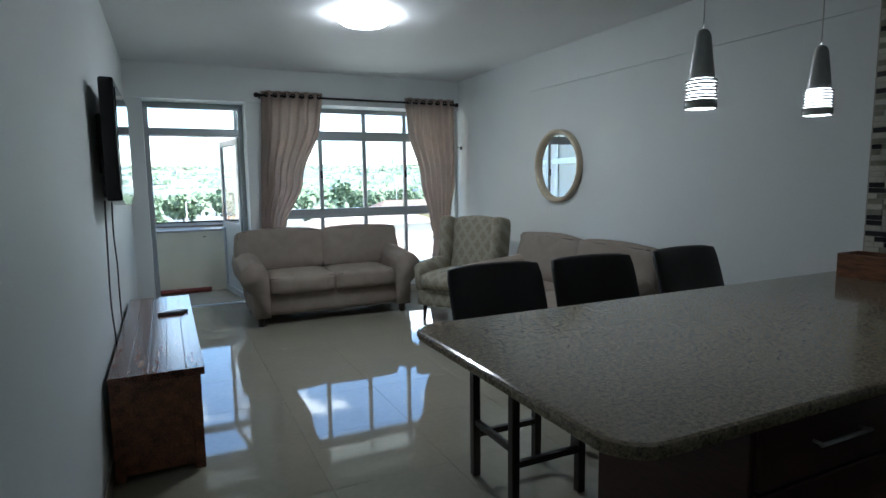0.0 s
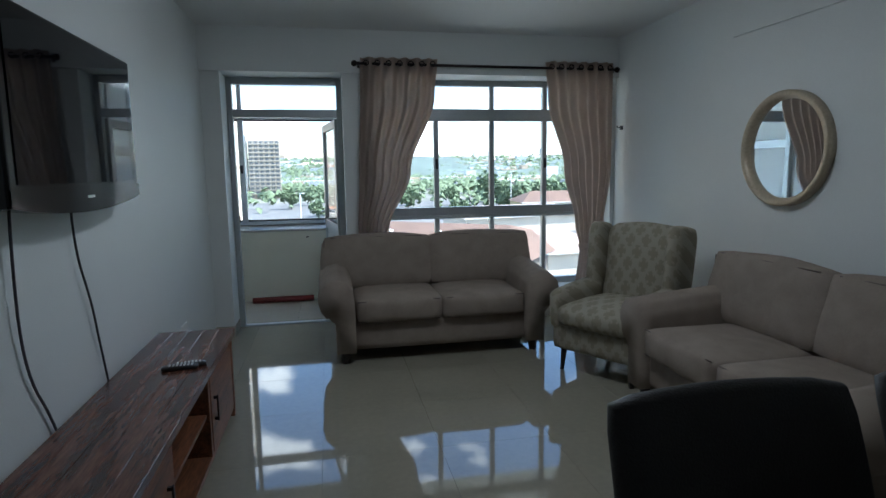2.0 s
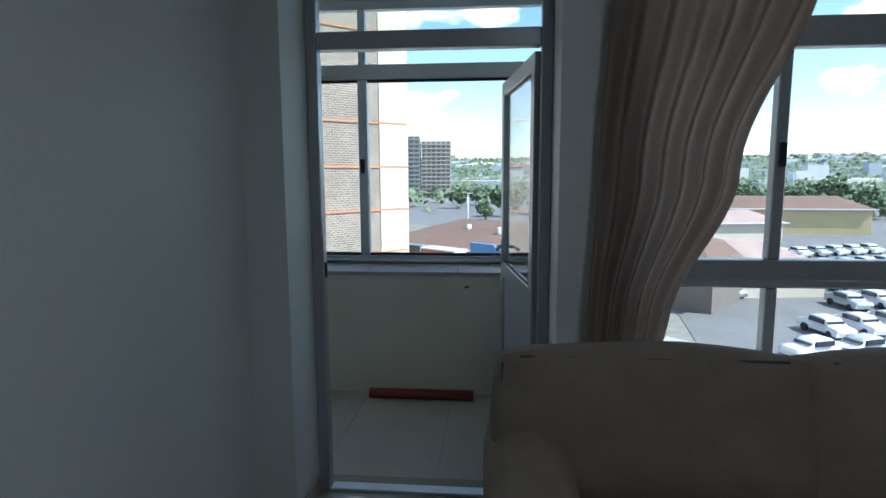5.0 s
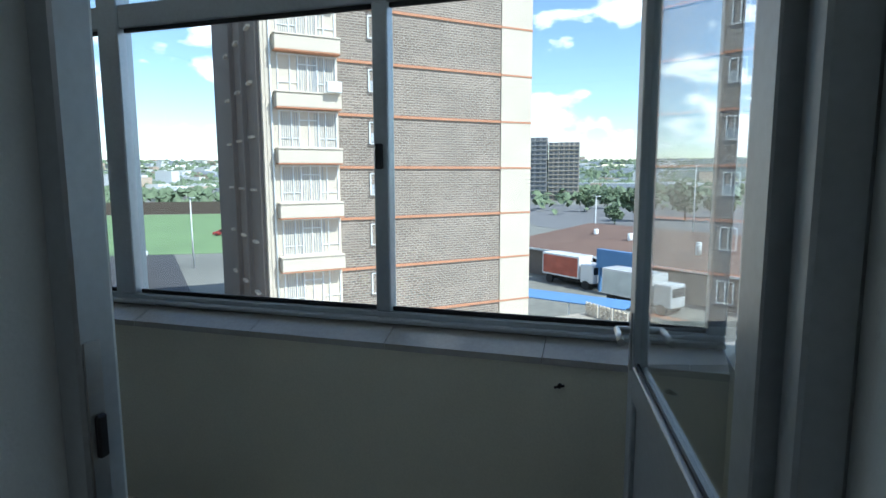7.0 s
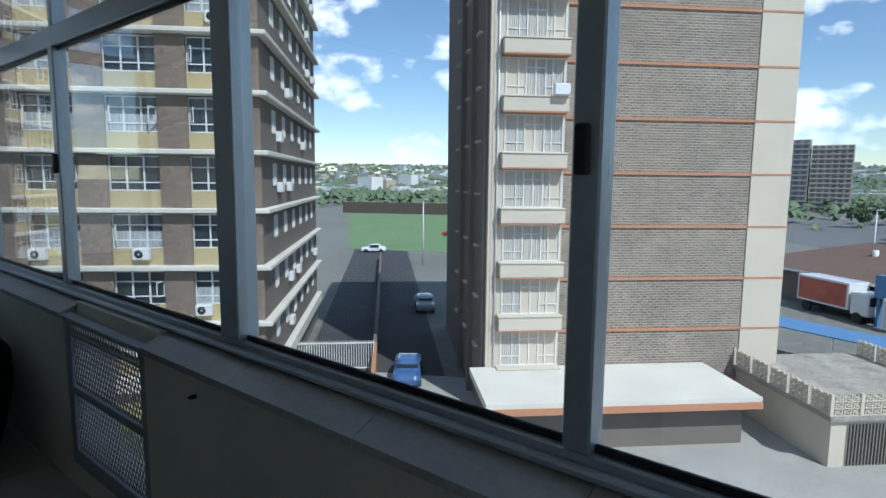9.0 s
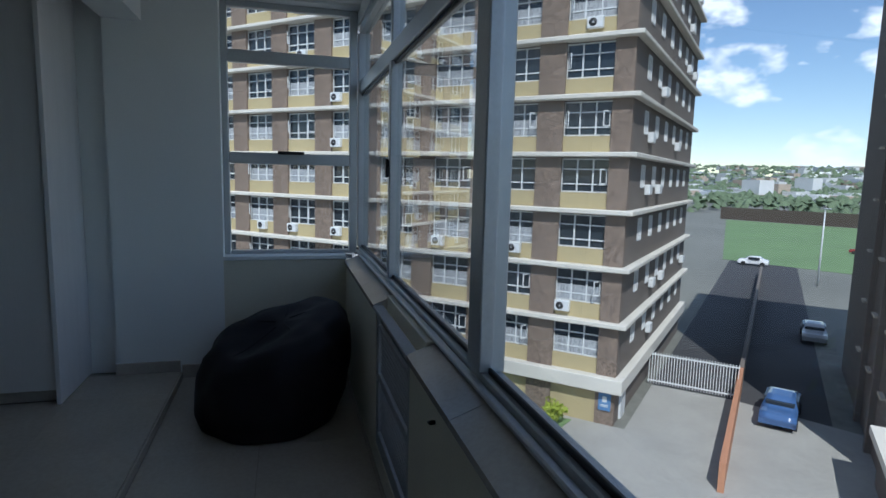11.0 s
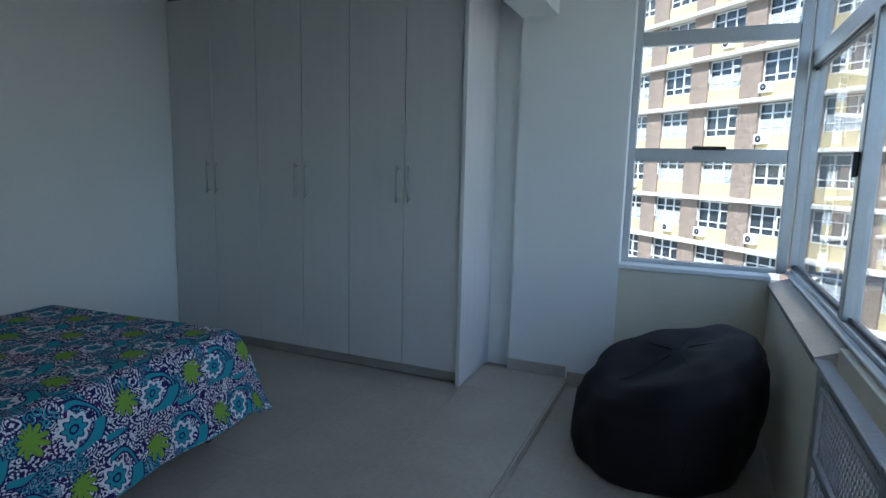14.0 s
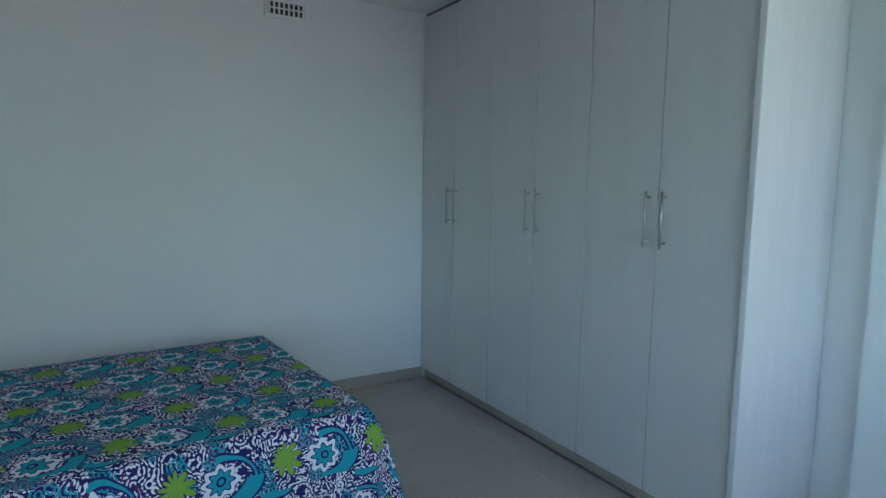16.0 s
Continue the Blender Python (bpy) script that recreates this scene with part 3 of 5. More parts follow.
# ---- living room ----
def make_sofa(at):
    t = thing("sofa", "taupe linen two-seat sofa with rolled arms and dark feet", "sofa", at, "sofas in the living room")
    W, D = 1.94, 0.90
    part("base", moved(soft(W - 0.30, D - 0.08, 0.24, 0.03, 0.004, cuts=4), Matrix.Translation((0, 0.02, 0.10))), M_SOFA, t)
    part("back_frame", moved(soft(W - 0.22, 0.22, 0.66, 0.07, 0.01), Matrix.Translation((0, D / 2 - 0.12, 0.12)) @ pose(0, 0, 0, -6)), M_SOFA, t)
    for sg in (-1, 1):
        def arm(u, v, sg=sg):
            y = -D / 2 + v * (D - 0.06)
            a = u * 2 * math.pi
            k = 1 + 0.015 * math.sin(v * 9)
            # rolled top over a straight side
            px = [(-0.045, 0.10), (-0.05, 0.34), (-0.10, 0.39), (-0.15, 0.45), (-0.175, 0.53), (-0.16, 0.61), (-0.105, 0.67), (-0.02, 0.69), (0.055, 0.66), (0.095, 0.59), (0.105, 0.48), (0.105, 0.10)]
            f = u * len(px)
            i = int(f) % len(px)
            w = f - int(f)
            x = px[i][0] * (1 - w) + px[(i + 1) % len(px)][0] * w
            z = px[i][1] * (1 - w) + px[(i + 1) % len(px)][1] * w
            drop = 0.02 * (1 - v) ** 2 if z > 0.4 else 0
            return (sg * (W / 2 - 0.17) - sg * x * k, y, z - drop + (0.05 * v if z > 0.5 else 0))
        bm = sheet(48, 10, arm, closed=True)
        for j in (0, 1):
            ring = [v for v in bm.verts if abs(v.co.y - (-D / 2 + j * (D - 0.06))) < 1e-5]
            c = Vector((sg * (W / 2 - 0.14), 0, 0.4))
            edges = [e for e in bm.edges if e.verts[0] in ring and e.verts[1] in ring]
            bmesh.ops.contextual_create(bm, geom=edges)
        part("arm", bm, M_SOFA, t)
    for i, sg in enumerate((-1, 1)):
        c = part("seat_cushion", moved(soft(0.68, 0.66, 0.19, 0.04, 0.02, seed=i), Matrix.Translation((sg * 0.342, -0.12, 0.325))), M_SOFA, t)
        b = part("back_cushion", moved(soft(0.93, 0.20, 0.45, 0.038, 0.03, seed=i + 4, sag=0.05), Matrix.Translation((sg * 0.462, 0.205, 0.495)) @ pose(0, 0, 0, -13, 0, 0)), M_SOFA, t)
        h = 0.343
        part("piping", tube(tubed((sg * 0.352 - h + 0.02, -0.437, 0.498), (sg * 0.352 + h - 0.02, -0.437, 0.498), 0.0045, 6), (sg * 0.352 - h + 0.02, -0.437, 0.342), (sg * 0.352 + h - 0.02, -0.437, 0.342), 0.0045, 6), M_PIPING, c)
        part("piping", tubed((sg * 0.462 - 0.40, 0.215, 0.934), (sg * 0.462 + 0.40, 0.215, 0.934), 0.0045, 6), M_PIPING, b)
        part("piping", tubed((sg * 0.918, 0.20, 0.60), (sg * 0.918, 0.215, 0.915), 0.0045, 6), M_PIPING, b)
        for y in (-0.36, 0.36):
            part("foot", tubed((sg * (W / 2 - 0.2), y, 0.11), (sg * (W / 2 - 0.19), y, 0), 0.045, 4, 0.032), M_DARKWOOD, t)
    return t


sofa = make_sofa(pose(1.535, 7.66, 0))
sofa2 = copy_thing(sofa, pose(3.02, 5.33, 0, 0, 0, -90))
sofa2["label"] = "taupe linen two-seat sofa against the side wall"

chair = thing("wing_armchair", "cream damask wing armchair with tapered dark legs", "armchair", pose(2.78, 6.70, 0, 0, 0, -58))
part("base", moved(soft(0.70, 0.68, 0.20, 0.03, 0.005, cuts=4), Matrix.Translation((0, -0.02, 0.16))), M_DAMASK, chair)
part("seat_cushion", moved(soft(0.60, 0.66, 0.17, 0.06, 0.03), Matrix.Translation((0, -0.07, 0.345))), M_DAMASK, chair)
part("backrest", moved(soft(0.58, 0.17, 0.68, 0.06, 0.03), Matrix.Translation((0, 0.27, 0.38)) @ pose(0, 0, 0, -8)), M_DAMASK, chair)
for sg in (-1, 1):
    part("wing", moved(soft(0.10, 0.30, 0.52, 0.045, 0.012), Matrix.Translation((sg * 0.325, 0.21, 0.55)) @ pose(0, 0, 0, -8, 0, sg * -6)), M_DAMASK, chair)
    part("arm", moved(soft(0.12, 0.62, 0.30, 0.055, 0.012), Matrix.Translation((sg * 0.325, -0.06, 0.33)) @ pose(0, 0, 0, 4)), M_DAMASK, chair)
    part("leg", tubed((sg * 0.28, -0.30, 0.17), (sg * 0.285, -0.32, 0), 0.032, 4, 0.018), M_DARKWOOD, chair)
    part("leg", tubed((sg * 0.27, 0.28, 0.17), (sg * 0.27, 0.36, 0), 0.032, 4, 0.018), M_DARKWOOD, chair)

# curtains
def drape(x_of, z0, z1, folds, y=8.245, amp=0.035):
    bm = sheet(90, 40, lambda u, v: (lambda z, ab: (ab[0] + (ab[1] - ab[0]) * u, y + amp * min(1, (ab[1] - ab[0]) / 0.45) * math.sin(2 * math.pi * folds * u + 0.5 * math.sin(3 * v)) + 0.006 * math.sin(31 * u + 7 * v), z))(z1 + (z0 - z1) * v, x_of(z1 + (z0 - z1) * v)))
    bmesh.ops.solidify(bm, geom=bm.faces[:], thickness=0.002)
    for f in bm.faces:
        f.smooth = True
    return bm


def lerp_table(tab, z):
    for (za, a, b), (zb, c, d) in zip(tab, tab[1:]):
        if za >= z >= zb:
            w = (za - z) / (za - zb)
            w = w * w * (3 - 2 * w)
            return a + (c - a) * w, b + (d - b) * w
    return tab[-1][1:]


LEFT = [(2.53, 1.00, 1.71), (2.2, 0.99, 1.68), (1.5, 0.96, 1.44), (0.95, 0.935, 1.22), (0.72, 0.94, 1.13), (0.02, 0.93, 1.24)]
RIGHT = [(2.53, 2.77, 3.47), (2.2, 2.80, 3.47), (1.5, 2.98, 3.47), (0.95, 3.10, 3.40), (0.72, 3.15, 3.33), (0.02, 3.07, 3.40)]
rod = thing("curtain_rod", "black iron curtain rod with ball finials", "curtain rod")
part("pole", tubed((0.96, 8.245, 2.475), (3.50, 8.245, 2.465), 0.0125), M_ROD, rod)
for xf in (0.945, 3.515):
    fb = bmesh.new()
    bmesh.ops.create_uvsphere(fb, u_segments=14, v_segments=10, radius=0.028, matrix=Matrix.Translation((xf, 8.245, 2.475 if xf < 2 else 2.465)))
    for f in fb.faces:
        f.smooth = True
    part("finial", fb, M_ROD, rod)
for xb_ in (0.985, 3.488):
    part("bracket", box(tubed((xb_, 8.25, 2.47), (xb_, 8.295, 2.47), 0.008), xb_ - 0.012, xb_ + 0.012, 8.287, 8.295, 2.44, 2.50), M_ROD, rod)
for nm, tab in (("left", LEFT), ("right", RIGHT)):
    ct = thing("curtain", "beige eyelet curtain tied back beside the window", "curtain", group="living room curtains")
    part("cloth", drape(lambda z, tab=tab: lerp_table(tab, z), 0.02, 2.53, 6.5), M_CURTAIN, ct)
    a, b = tab[4][1], tab[4][2]
    part("tieback", moved(lathe([(1.0, -0.02), (1.03, 0.0), (1.0, 0.02)], 20, cap=False), Matrix.Translation(((a + b) / 2, 8.245, 0.74)) @ pose(0, 0, 0, 0, 8 if a < 2 else -8) @ Matrix.Diagonal(((b - a) / 2 + 0.01, 0.05, 1, 1))), M_CURTAIN, ct)
    for i in range(7):
        xr = tab[0][1] + 0.05 + i * (tab[0][2] - tab[0][1] - 0.1) / 6
        ey = moved(lathe([(0.018, -0.004), (0.027, -0.003), (0.027, 0.003), (0.018, 0.004)], 16, cap=False), Matrix.Translation((xr, 8.205, 2.475)) @ pose(0, 0, 0, 90))
        part("eyelet", ey, M_ROD, ct, "black metal eyelet")
hook = tubed((3.545, 8.20, 1.9), (3.51, 8.20, 1.905), 0.004, 8)
tube(hook, (3.51, 8.20, 1.905), (3.507, 8.20, 1.92), 0.006, 8)
box(hook, 3.545, 3.56, 8.18, 8.22, 1.88, 1.92)
solid("curtain_hook", hook, M_ROD, "small metal curtain hook on the wall", "hook", "thing")

# television and its stand
tv = thing("television", "black flat television on a wall bracket", "television")
part("casing", boxed(-0.345, -0.272, 4.76, 5.98, 1.40, 2.05, bevel=0.012, seg=3), M_GLOSSBLACK, tv)
part("screen", boxed(-0.274, -0.268, 4.81, 5.93, 1.475, 2.005), M_SCREEN, tv, "dark reflecting screen")
chin = bmesh.new()
N_ = 20
low = [(4.76 + 1.22 * i / N_, 1.405 - 0.045 * math.sin(math.pi * i / N_) ** 0.8) for i in range(N_ + 1)]
fr_ = [chin.verts.new((-0.268, y, z)) for y, z in low]
bk_ = [chin.verts.new((-0.33, y, z)) for y, z in low]
ft = [chin.verts.new((-0.268, y, 1.46)) for y, z in low]
bt = [chin.verts.new((-0.33, y, 1.46)) for y, z in low]
for i in range(N_):
    for a, b in ((fr_, ft), (bk_, bt), (fr_, bk_), (ft, bt)):
        chin.faces.new((a[i], a[i + 1], b[i + 1], b[i]))
part("chin", chin, M_GLOSSBLACK, tv, "glossy curved lower bezel")
part("badge", boxed(-0.268, -0.266, 5.33, 5.40, 1.415, 1.425), M_CHROME, tv)
part("bracket", boxed(-0.40, -0.345, 5.15, 5.6, 1.55, 1.90, bevel=0.01), M_BLACKPLASTIC, tv)
part("socket_panel", boxed(-0.36, -0.345, 4.80, 5.1, 1.42, 1.62, bevel=0.004), M_BLACKPLASTIC, tv)
cable("power_cable", [(-0.37, 4.95, 1.40), (-0.375, 4.93, 1.1), (-0.385, 4.98, 0.8), (-0.385, 5.12, 0.6), (-0.385, 5.2, 0.40)], 0.005, M_CABLE, None, "grey cable hanging from the television", "cable")
cable("aerial_cable", [(-0.37, 5.42, 1.38), (-0.38, 5.44, 1.2), (-0.375, 5.55, 0.95), (-0.385, 5.62, 0.75), (-0.385, 5.72, 0.40)], 0.005, M_BLACKPLASTIC, None, "black cable hanging from the television", "cable")

st = thing("tv_stand", "rustic reddish hardwood television stand with open shelf", "tv stand")
SX0, SX1, SY0, SY1, SH = -0.375, 0.045, 4.37, 6.47, 0.55
for i in range(5):
    w = (SX1 - SX0 + 0.02) / 5
    part("top_board", boxed(SX0 + i * w + 0.0004, SX0 + (i + 1) * w - 0.0004, SY0 - 0.015, SY1 + 0.015, SH - 0.04, SH, bevel=0.002), M_WOODTOP, st)
for y in (SY0, SY1 - 0.04):
    for x in (SX0, SX1 - 0.05):
        part("post", boxed(x, x + 0.05, y, y + 0.04, 0, SH - 0.041, bevel=0.004), M_WOOD, st)
    part("side_panel", boxed(SX0 + 0.05, SX1 - 0.05, y + 0.008, y + 0.032, 0.03, SH - 0.041), M_WOOD, st)
for y in (5.05, 5.77):
    part("divider", boxed(SX0 + 0.02, SX1 - 0.006, y - 0.018, y + 0.018, 0.075, SH - 0.041), M_WOOD, st)
part("bottom", boxed(SX0 + 0.02, SX1 - 0.006, SY0 + 0.04, SY1 - 0.04, 0.05, 0.075), M_WOOD, st)
part("shelf", boxed(SX0 + 0.02, SX1 - 0.02, 5.07, 5.75, 0.28, 0.30), M_WOOD, st)
part("back_panel", boxed(SX0 + 0.005, SX0 + 0.015, SY0 + 0.04, SY1 - 0.04, 0.05, SH - 0.045), M_DARKWOOD, st)
for ya_, yb_, hy in ((SY0 + 0.045, 5.028, 4.96), (5.792, SY1 - 0.045, 5.86)):
    dr = part("cabinet_door", boxed(SX1 - 0.024, SX1 - 0.003, ya_, yb_, 0.08, SH - 0.046, bevel=0.003), M_WOOD, st)
    part("handle", box(box(boxed(SX1 + 0.012, SX1 + 0.02, hy - 0.008, hy + 0.008, 0.22, 0.36, bevel=0.003), SX1 - 0.003, SX1 + 0.014, hy - 0.006, hy + 0.006, 0.225, 0.24), SX1 - 0.003, SX1 + 0.014, hy - 0.006, hy + 0.006, 0.34, 0.355), M_ROD, dr, "black iron handle")
for dx, dy, rz in ((0, 0, 4), (0.03, 0.035, 12)):
    rc = thing("remote_control", "black remote control lying on the stand", "remote control", pose(-0.08 + dx, 5.74 + dy, SH, 0, 0, 90 + rz))
    part("body", moved(soft(0.045, 0.17, 0.022, 0.009, cuts=3), Matrix.Identity(4)), M_BLACKPLASTIC, rc)
    kb = bmesh.new()
    for i in range(7):
        for j in range(3):
            box(kb, -0.014 + j * 0.011, -0.006 + j * 0.011, -0.06 + i * 0.017, -0.051 + i * 0.017, 0.0215, 0.024)
    part("buttons", kb, M_WHITE, rc)

sk = thing("wall_socket", "white double wall socket with a plug", "socket")
part("plate", boxed(XW, XW + 0.008, 7.12, 7.26, 0.30, 0.42, bevel=0.003), M_WHITE, sk)
for yy in (7.15, 7.215):
    part("switch", boxed(XW + 0.008, XW + 0.013, yy, yy + 0.018, 0.385, 0.405, bevel=0.002), M_WHITE, sk)
part("plug", moved(soft(0.045, 0.045, 0.05, 0.012, cuts=3), Matrix.Translation((XW + 0.03, 7.2, 0.32))), M_WHITE, sk)
cable("plug_lead", [(XW + 0.05, 7.2, 0.33), (XW + 0.06, 7.2, 0.22), (XW + 0.03, 7.1, 0.1), (XW + 0.03, 6.8, 0.02), (XW + 0.04, 6.5, 0.015)], 0.004, M_WHITE, None, "white lead running from the socket", "cable")

# mirror
mir = thing("wall_mirror", "round mirror in a thin champagne frame", "mirror", pose(XE, 6.04, 1.61, 0, -90, 0))
part("frame", lathe([(0.31, 0.0), (0.365, 0.0), (0.365, 0.055), (0.352, 0.062), (0.325, 0.05), (0.31, 0.012)], 56, cap=False), M_MIRFRAME, mir)
part("mirror_glass", tubed((0, 0, 0), (0, 0, 0.016), 0.318, 56), M_MIRROR, mir)

# lamps
cl = thing("ceiling_light", "round white flush ceiling light switched on", "ceiling light", pose(1.43, 5.72, CE))
part("base", lathe([(0.19, -0.03), (0.2, -0.02), (0.2, 0)], 40), M_WHITE, cl)
part("diffuser", lathe([(0.001, -0.085), (0.10, -0.083), (0.17, -0.072), (0.205, -0.05), (0.208, -0.035), (0.19, -0.03)], 48, cap=False), M_LAMP, cl, "glowing opal diffuser")
for xq in (1.55, 2.165):
    pd = thing("pendant_lamp", "slim brushed steel pendant lamp switched on", "pendant lamp", pose(xq, 2.6, 1.715), "pendants over the counter")
    part("neck", lathe([(0.040, 0.095), (0.038, 0.12), (0.024, 0.235), (0.016, 0.25), (0.006, 0.255)], 24, cap=False), M_NICKEL, pd)
    part("collar", lathe([(0.050, 0.0), (0.051, 0.004), (0.051, 0.028), (0.046, 0.028), (0.046, 0.0)], 28, cap=False), M_NICKEL, pd)
    for i in range(6):
        part("louvre", lathe([(0.043, 0.031 + i * 0.011), (0.050, 0.031 + i * 0.011), (0.050, 0.0375 + i * 0.011), (0.043, 0.0375 + i * 0.011)], 28, cap=False), M_NICKEL, pd)
    part("bulb", lathe([(0.001, 0.002), (0.044, 0.002), (0.041, 0.02), (0.041, 0.095), (0.001, 0.1)], 24, cap=False), M_PENDLIT, pd, "glowing lamp insert")
    part("cord", tubed((0, 0, 0.25), (0, 0, CE - 1.715), 0.002, 6), M_CHROME, pd)

# kitchen counter
def round_slab(x0, x1, y0, y1, z0, z1, r):
    bm = bmesh.new()
    pts = []
    for cx, cy, a0 in ((x0 + r, y0 + r, 180), (x1 - 0.01, y0 + 0.01, 270), (x1 - 0.01, y1 - 0.01, 0), (x0 + r, y1 - r, 90)):
        rr = r if cx == x0 + r else 0.01
        for k in range(9):
            a = radians(a0 + k * 11.25)
            pts.append((cx + rr * math.cos(a), cy + rr * math.sin(a)))
    rings = []
    for z, inset in ((z0, 0.012), (z0 + 0.008, 0.002), (z0 + 0.02, 0.0), (z1 - 0.012, 0.0), (z1 - 0.003, 0.004), (z1, 0.014)):
        ring = []
        for x, y in pts:
            cx, cy = (x0 + x1) / 2, (y0 + y1) / 2
            ring.append(bm.verts.new((x + (inset if x < cx else -inset), y + (inset if y < cy else -inset), z)))
        rings.append(ring)
    n = len(pts)
    for a, b in zip(rings, rings[1:]):
        for i in range(n):
            bm.faces.new((a[i], a[(i + 1) % n], b[(i + 1) % n], b[i]))
    bm.faces.new(rings[0][::-1]), bm.faces.new(rings[-1])
    return bm


KX0, KY0, KY1 = 0.76, 2.06, 3.26
ctop = solid("worktop", round_slab(KX0, XE - 0.02, KY0, KY1, 0.89, 0.93, 0.11), M_GRANITE, "speckled brown granite breakfast counter top", "worktop", "thing")
cab = thing("kitchen_cabinet", "dark mahogany kitchen base cabinet under the counter", "cabinet")
part("body", boxed(1.22, XE - 0.03, KY0 + 0.06, 2.68, 0.0, 0.889, bevel=0.003), M_CABINET, cab)
for i in range(3):
    dx0 = 1.24 + i * 0.62
    dw = part("drawer", boxed(dx0, dx0 + 0.60, KY0 + 0.04, KY0 + 0.06, 0.70, 0.87, bevel=0.003), M_CABINET, cab)
    part("handle", tube(tube(tubed((dx0 + 0.19, KY0 + 0.012, 0.80), (dx0 + 0.41, KY0 + 0.012, 0.80), 0.006, 8), (dx0 + 0.2, KY0 + 0.012, 0.80), (dx0 + 0.2, KY0 + 0.04, 0.80), 0.005, 8), (dx0 + 0.4, KY0 + 0.012, 0.80), (dx0 + 0.4, KY0 + 0.04, 0.80), 0.005, 8), M_CHROME, dw, "steel bar handle")
    part("door", boxed(dx0, dx0 + 0.60, KY0 + 0.04, KY0 + 0.06, 0.10, 0.69, bevel=0.003), M_CABINET, cab)

stool = thing("bar_stool", "black padded bar stool with dark wooden legs", "bar stool", pose(1.46, 3.50, 0), "bar stools at the counter")
part("seat", moved(soft(0.46, 0.42, 0.09, 0.035, 0.012, cuts=5), Matrix.Translation((0, -0.02, 0.62))), M_BLACKLEATHER, stool)
bkr = soft(0.55, 0.06, 0.47, 0.028, 0.006, cuts=7)
for v in bkr.verts:
    v.co.y += 0.10 * (0.25 - (v.co.x / 0.55) ** 2) * 1.2 + 0.14 * max(0.0, v.co.z / 0.5) ** 1.4
part("backrest", moved(bkr, Matrix.Translation((0, 0.16, 0.58))), M_BLACKLEATHER, stool)
for sx in (-1, 1):
    for sy in (-1, 1):
        part("leg", boxed(sx * 0.185 - 0.02, sx * 0.185 + 0.02, sy * 0.18 - 0.04, sy * 0.18, 0, 0.63, bevel=0.003), M_DARKWOOD, stool)
    part("stretcher", boxed(sx * 0.185 - 0.012, sx * 0.185 + 0.012, -0.18, 0.14, 0.27, 0.30), M_DARKWOOD, stool)
for sy in (-0.20, 0.16):
    part("stretcher", boxed(-0.165, 0.165, sy - 0.012, sy + 0.012, 0.20, 0.23), M_DARKWOOD, stool)
copy_thing(stool, pose(2.09, 3.50, 0, 0, 0, -2))
copy_thing(stool, pose(2.86, 3.52, 0, 0, 0, 3))

# mosaic strip and clutter on the kitchen wall
pier = solid("mosaic_pier", boxed(XE - 0.06, XE - 0.018, 1.4, 3.13, 0.93, CE), M_SKIRT, "kitchen splashback of small mixed mosaic tiles", "splashback")
rnd = random.Random(5)
M_MOS = [mat("mosaic_" + n, c, 0.2, vary=0.15) for n, c in (("cream", (0.5, 0.48, 0.40)), ("black", (0.02, 0.02, 0.02)), ("olive", (0.24, 0.24, 0.18)))]
mosaics = [bmesh.new() for _ in M_MOS]
for iz in range(60):
    z = 0.94 + iz * 0.03
    y = 3.12
    while y > 2.4:
        w = rnd.choice((0.05, 0.08, 0.11))
        k = rnd.choices((0, 1, 2), (5, 2, 3))[0]
        box(mosaics[k], XE - 0.066, XE - 0.0595, y - w + 0.003, y, z, z + 0.026)
        y -= w
for bm, m in zip(mosaics, M_MOS):
    tagged(part("mosaic_tiles", bm, m, pier), kind="stuff")
tray = thing("wooden_box", "small dark wooden box on the counter", "box", pose(3.40, 3.02, 0.93))
for a in ((-0.10, 0.10, -0.13, -0.118, 0, 0.13), (-0.10, 0.10, 0.118, 0.13, 0, 0.13), (-0.10, -0.088, -0.118, 0.118, 0, 0.13), (0.088, 0.10, -0.118, 0.118, 0, 0.13), (-0.088, 0.088, -0.118, 0.118, 0, 0.012)):
    part("board", boxed(*a, bevel=0.002), M_WOOD, tray)

# balcony clutter
solid("red_pipe", tubed((-0.27, 9.93, BZ + 0.035), (0.45, 9.93, BZ + 0.035), 0.035), M_RED, "dark red plastic pipe lying along the parapet", "pipe", "thing")
for xh in (0.40, -1.72):
    hk = tubed((xh, BN, 0.725), (xh, BN - 0.02, 0.725), 0.008, 8)
    tube(hk, (xh - 0.018, BN - 0.018, 0.72), (xh + 0.018, BN - 0.018, 0.73), 0.005, 8)
    solid("wall_hook", hk, M_ROD, "small metal wall hook on the parapet", "hook", "thing")

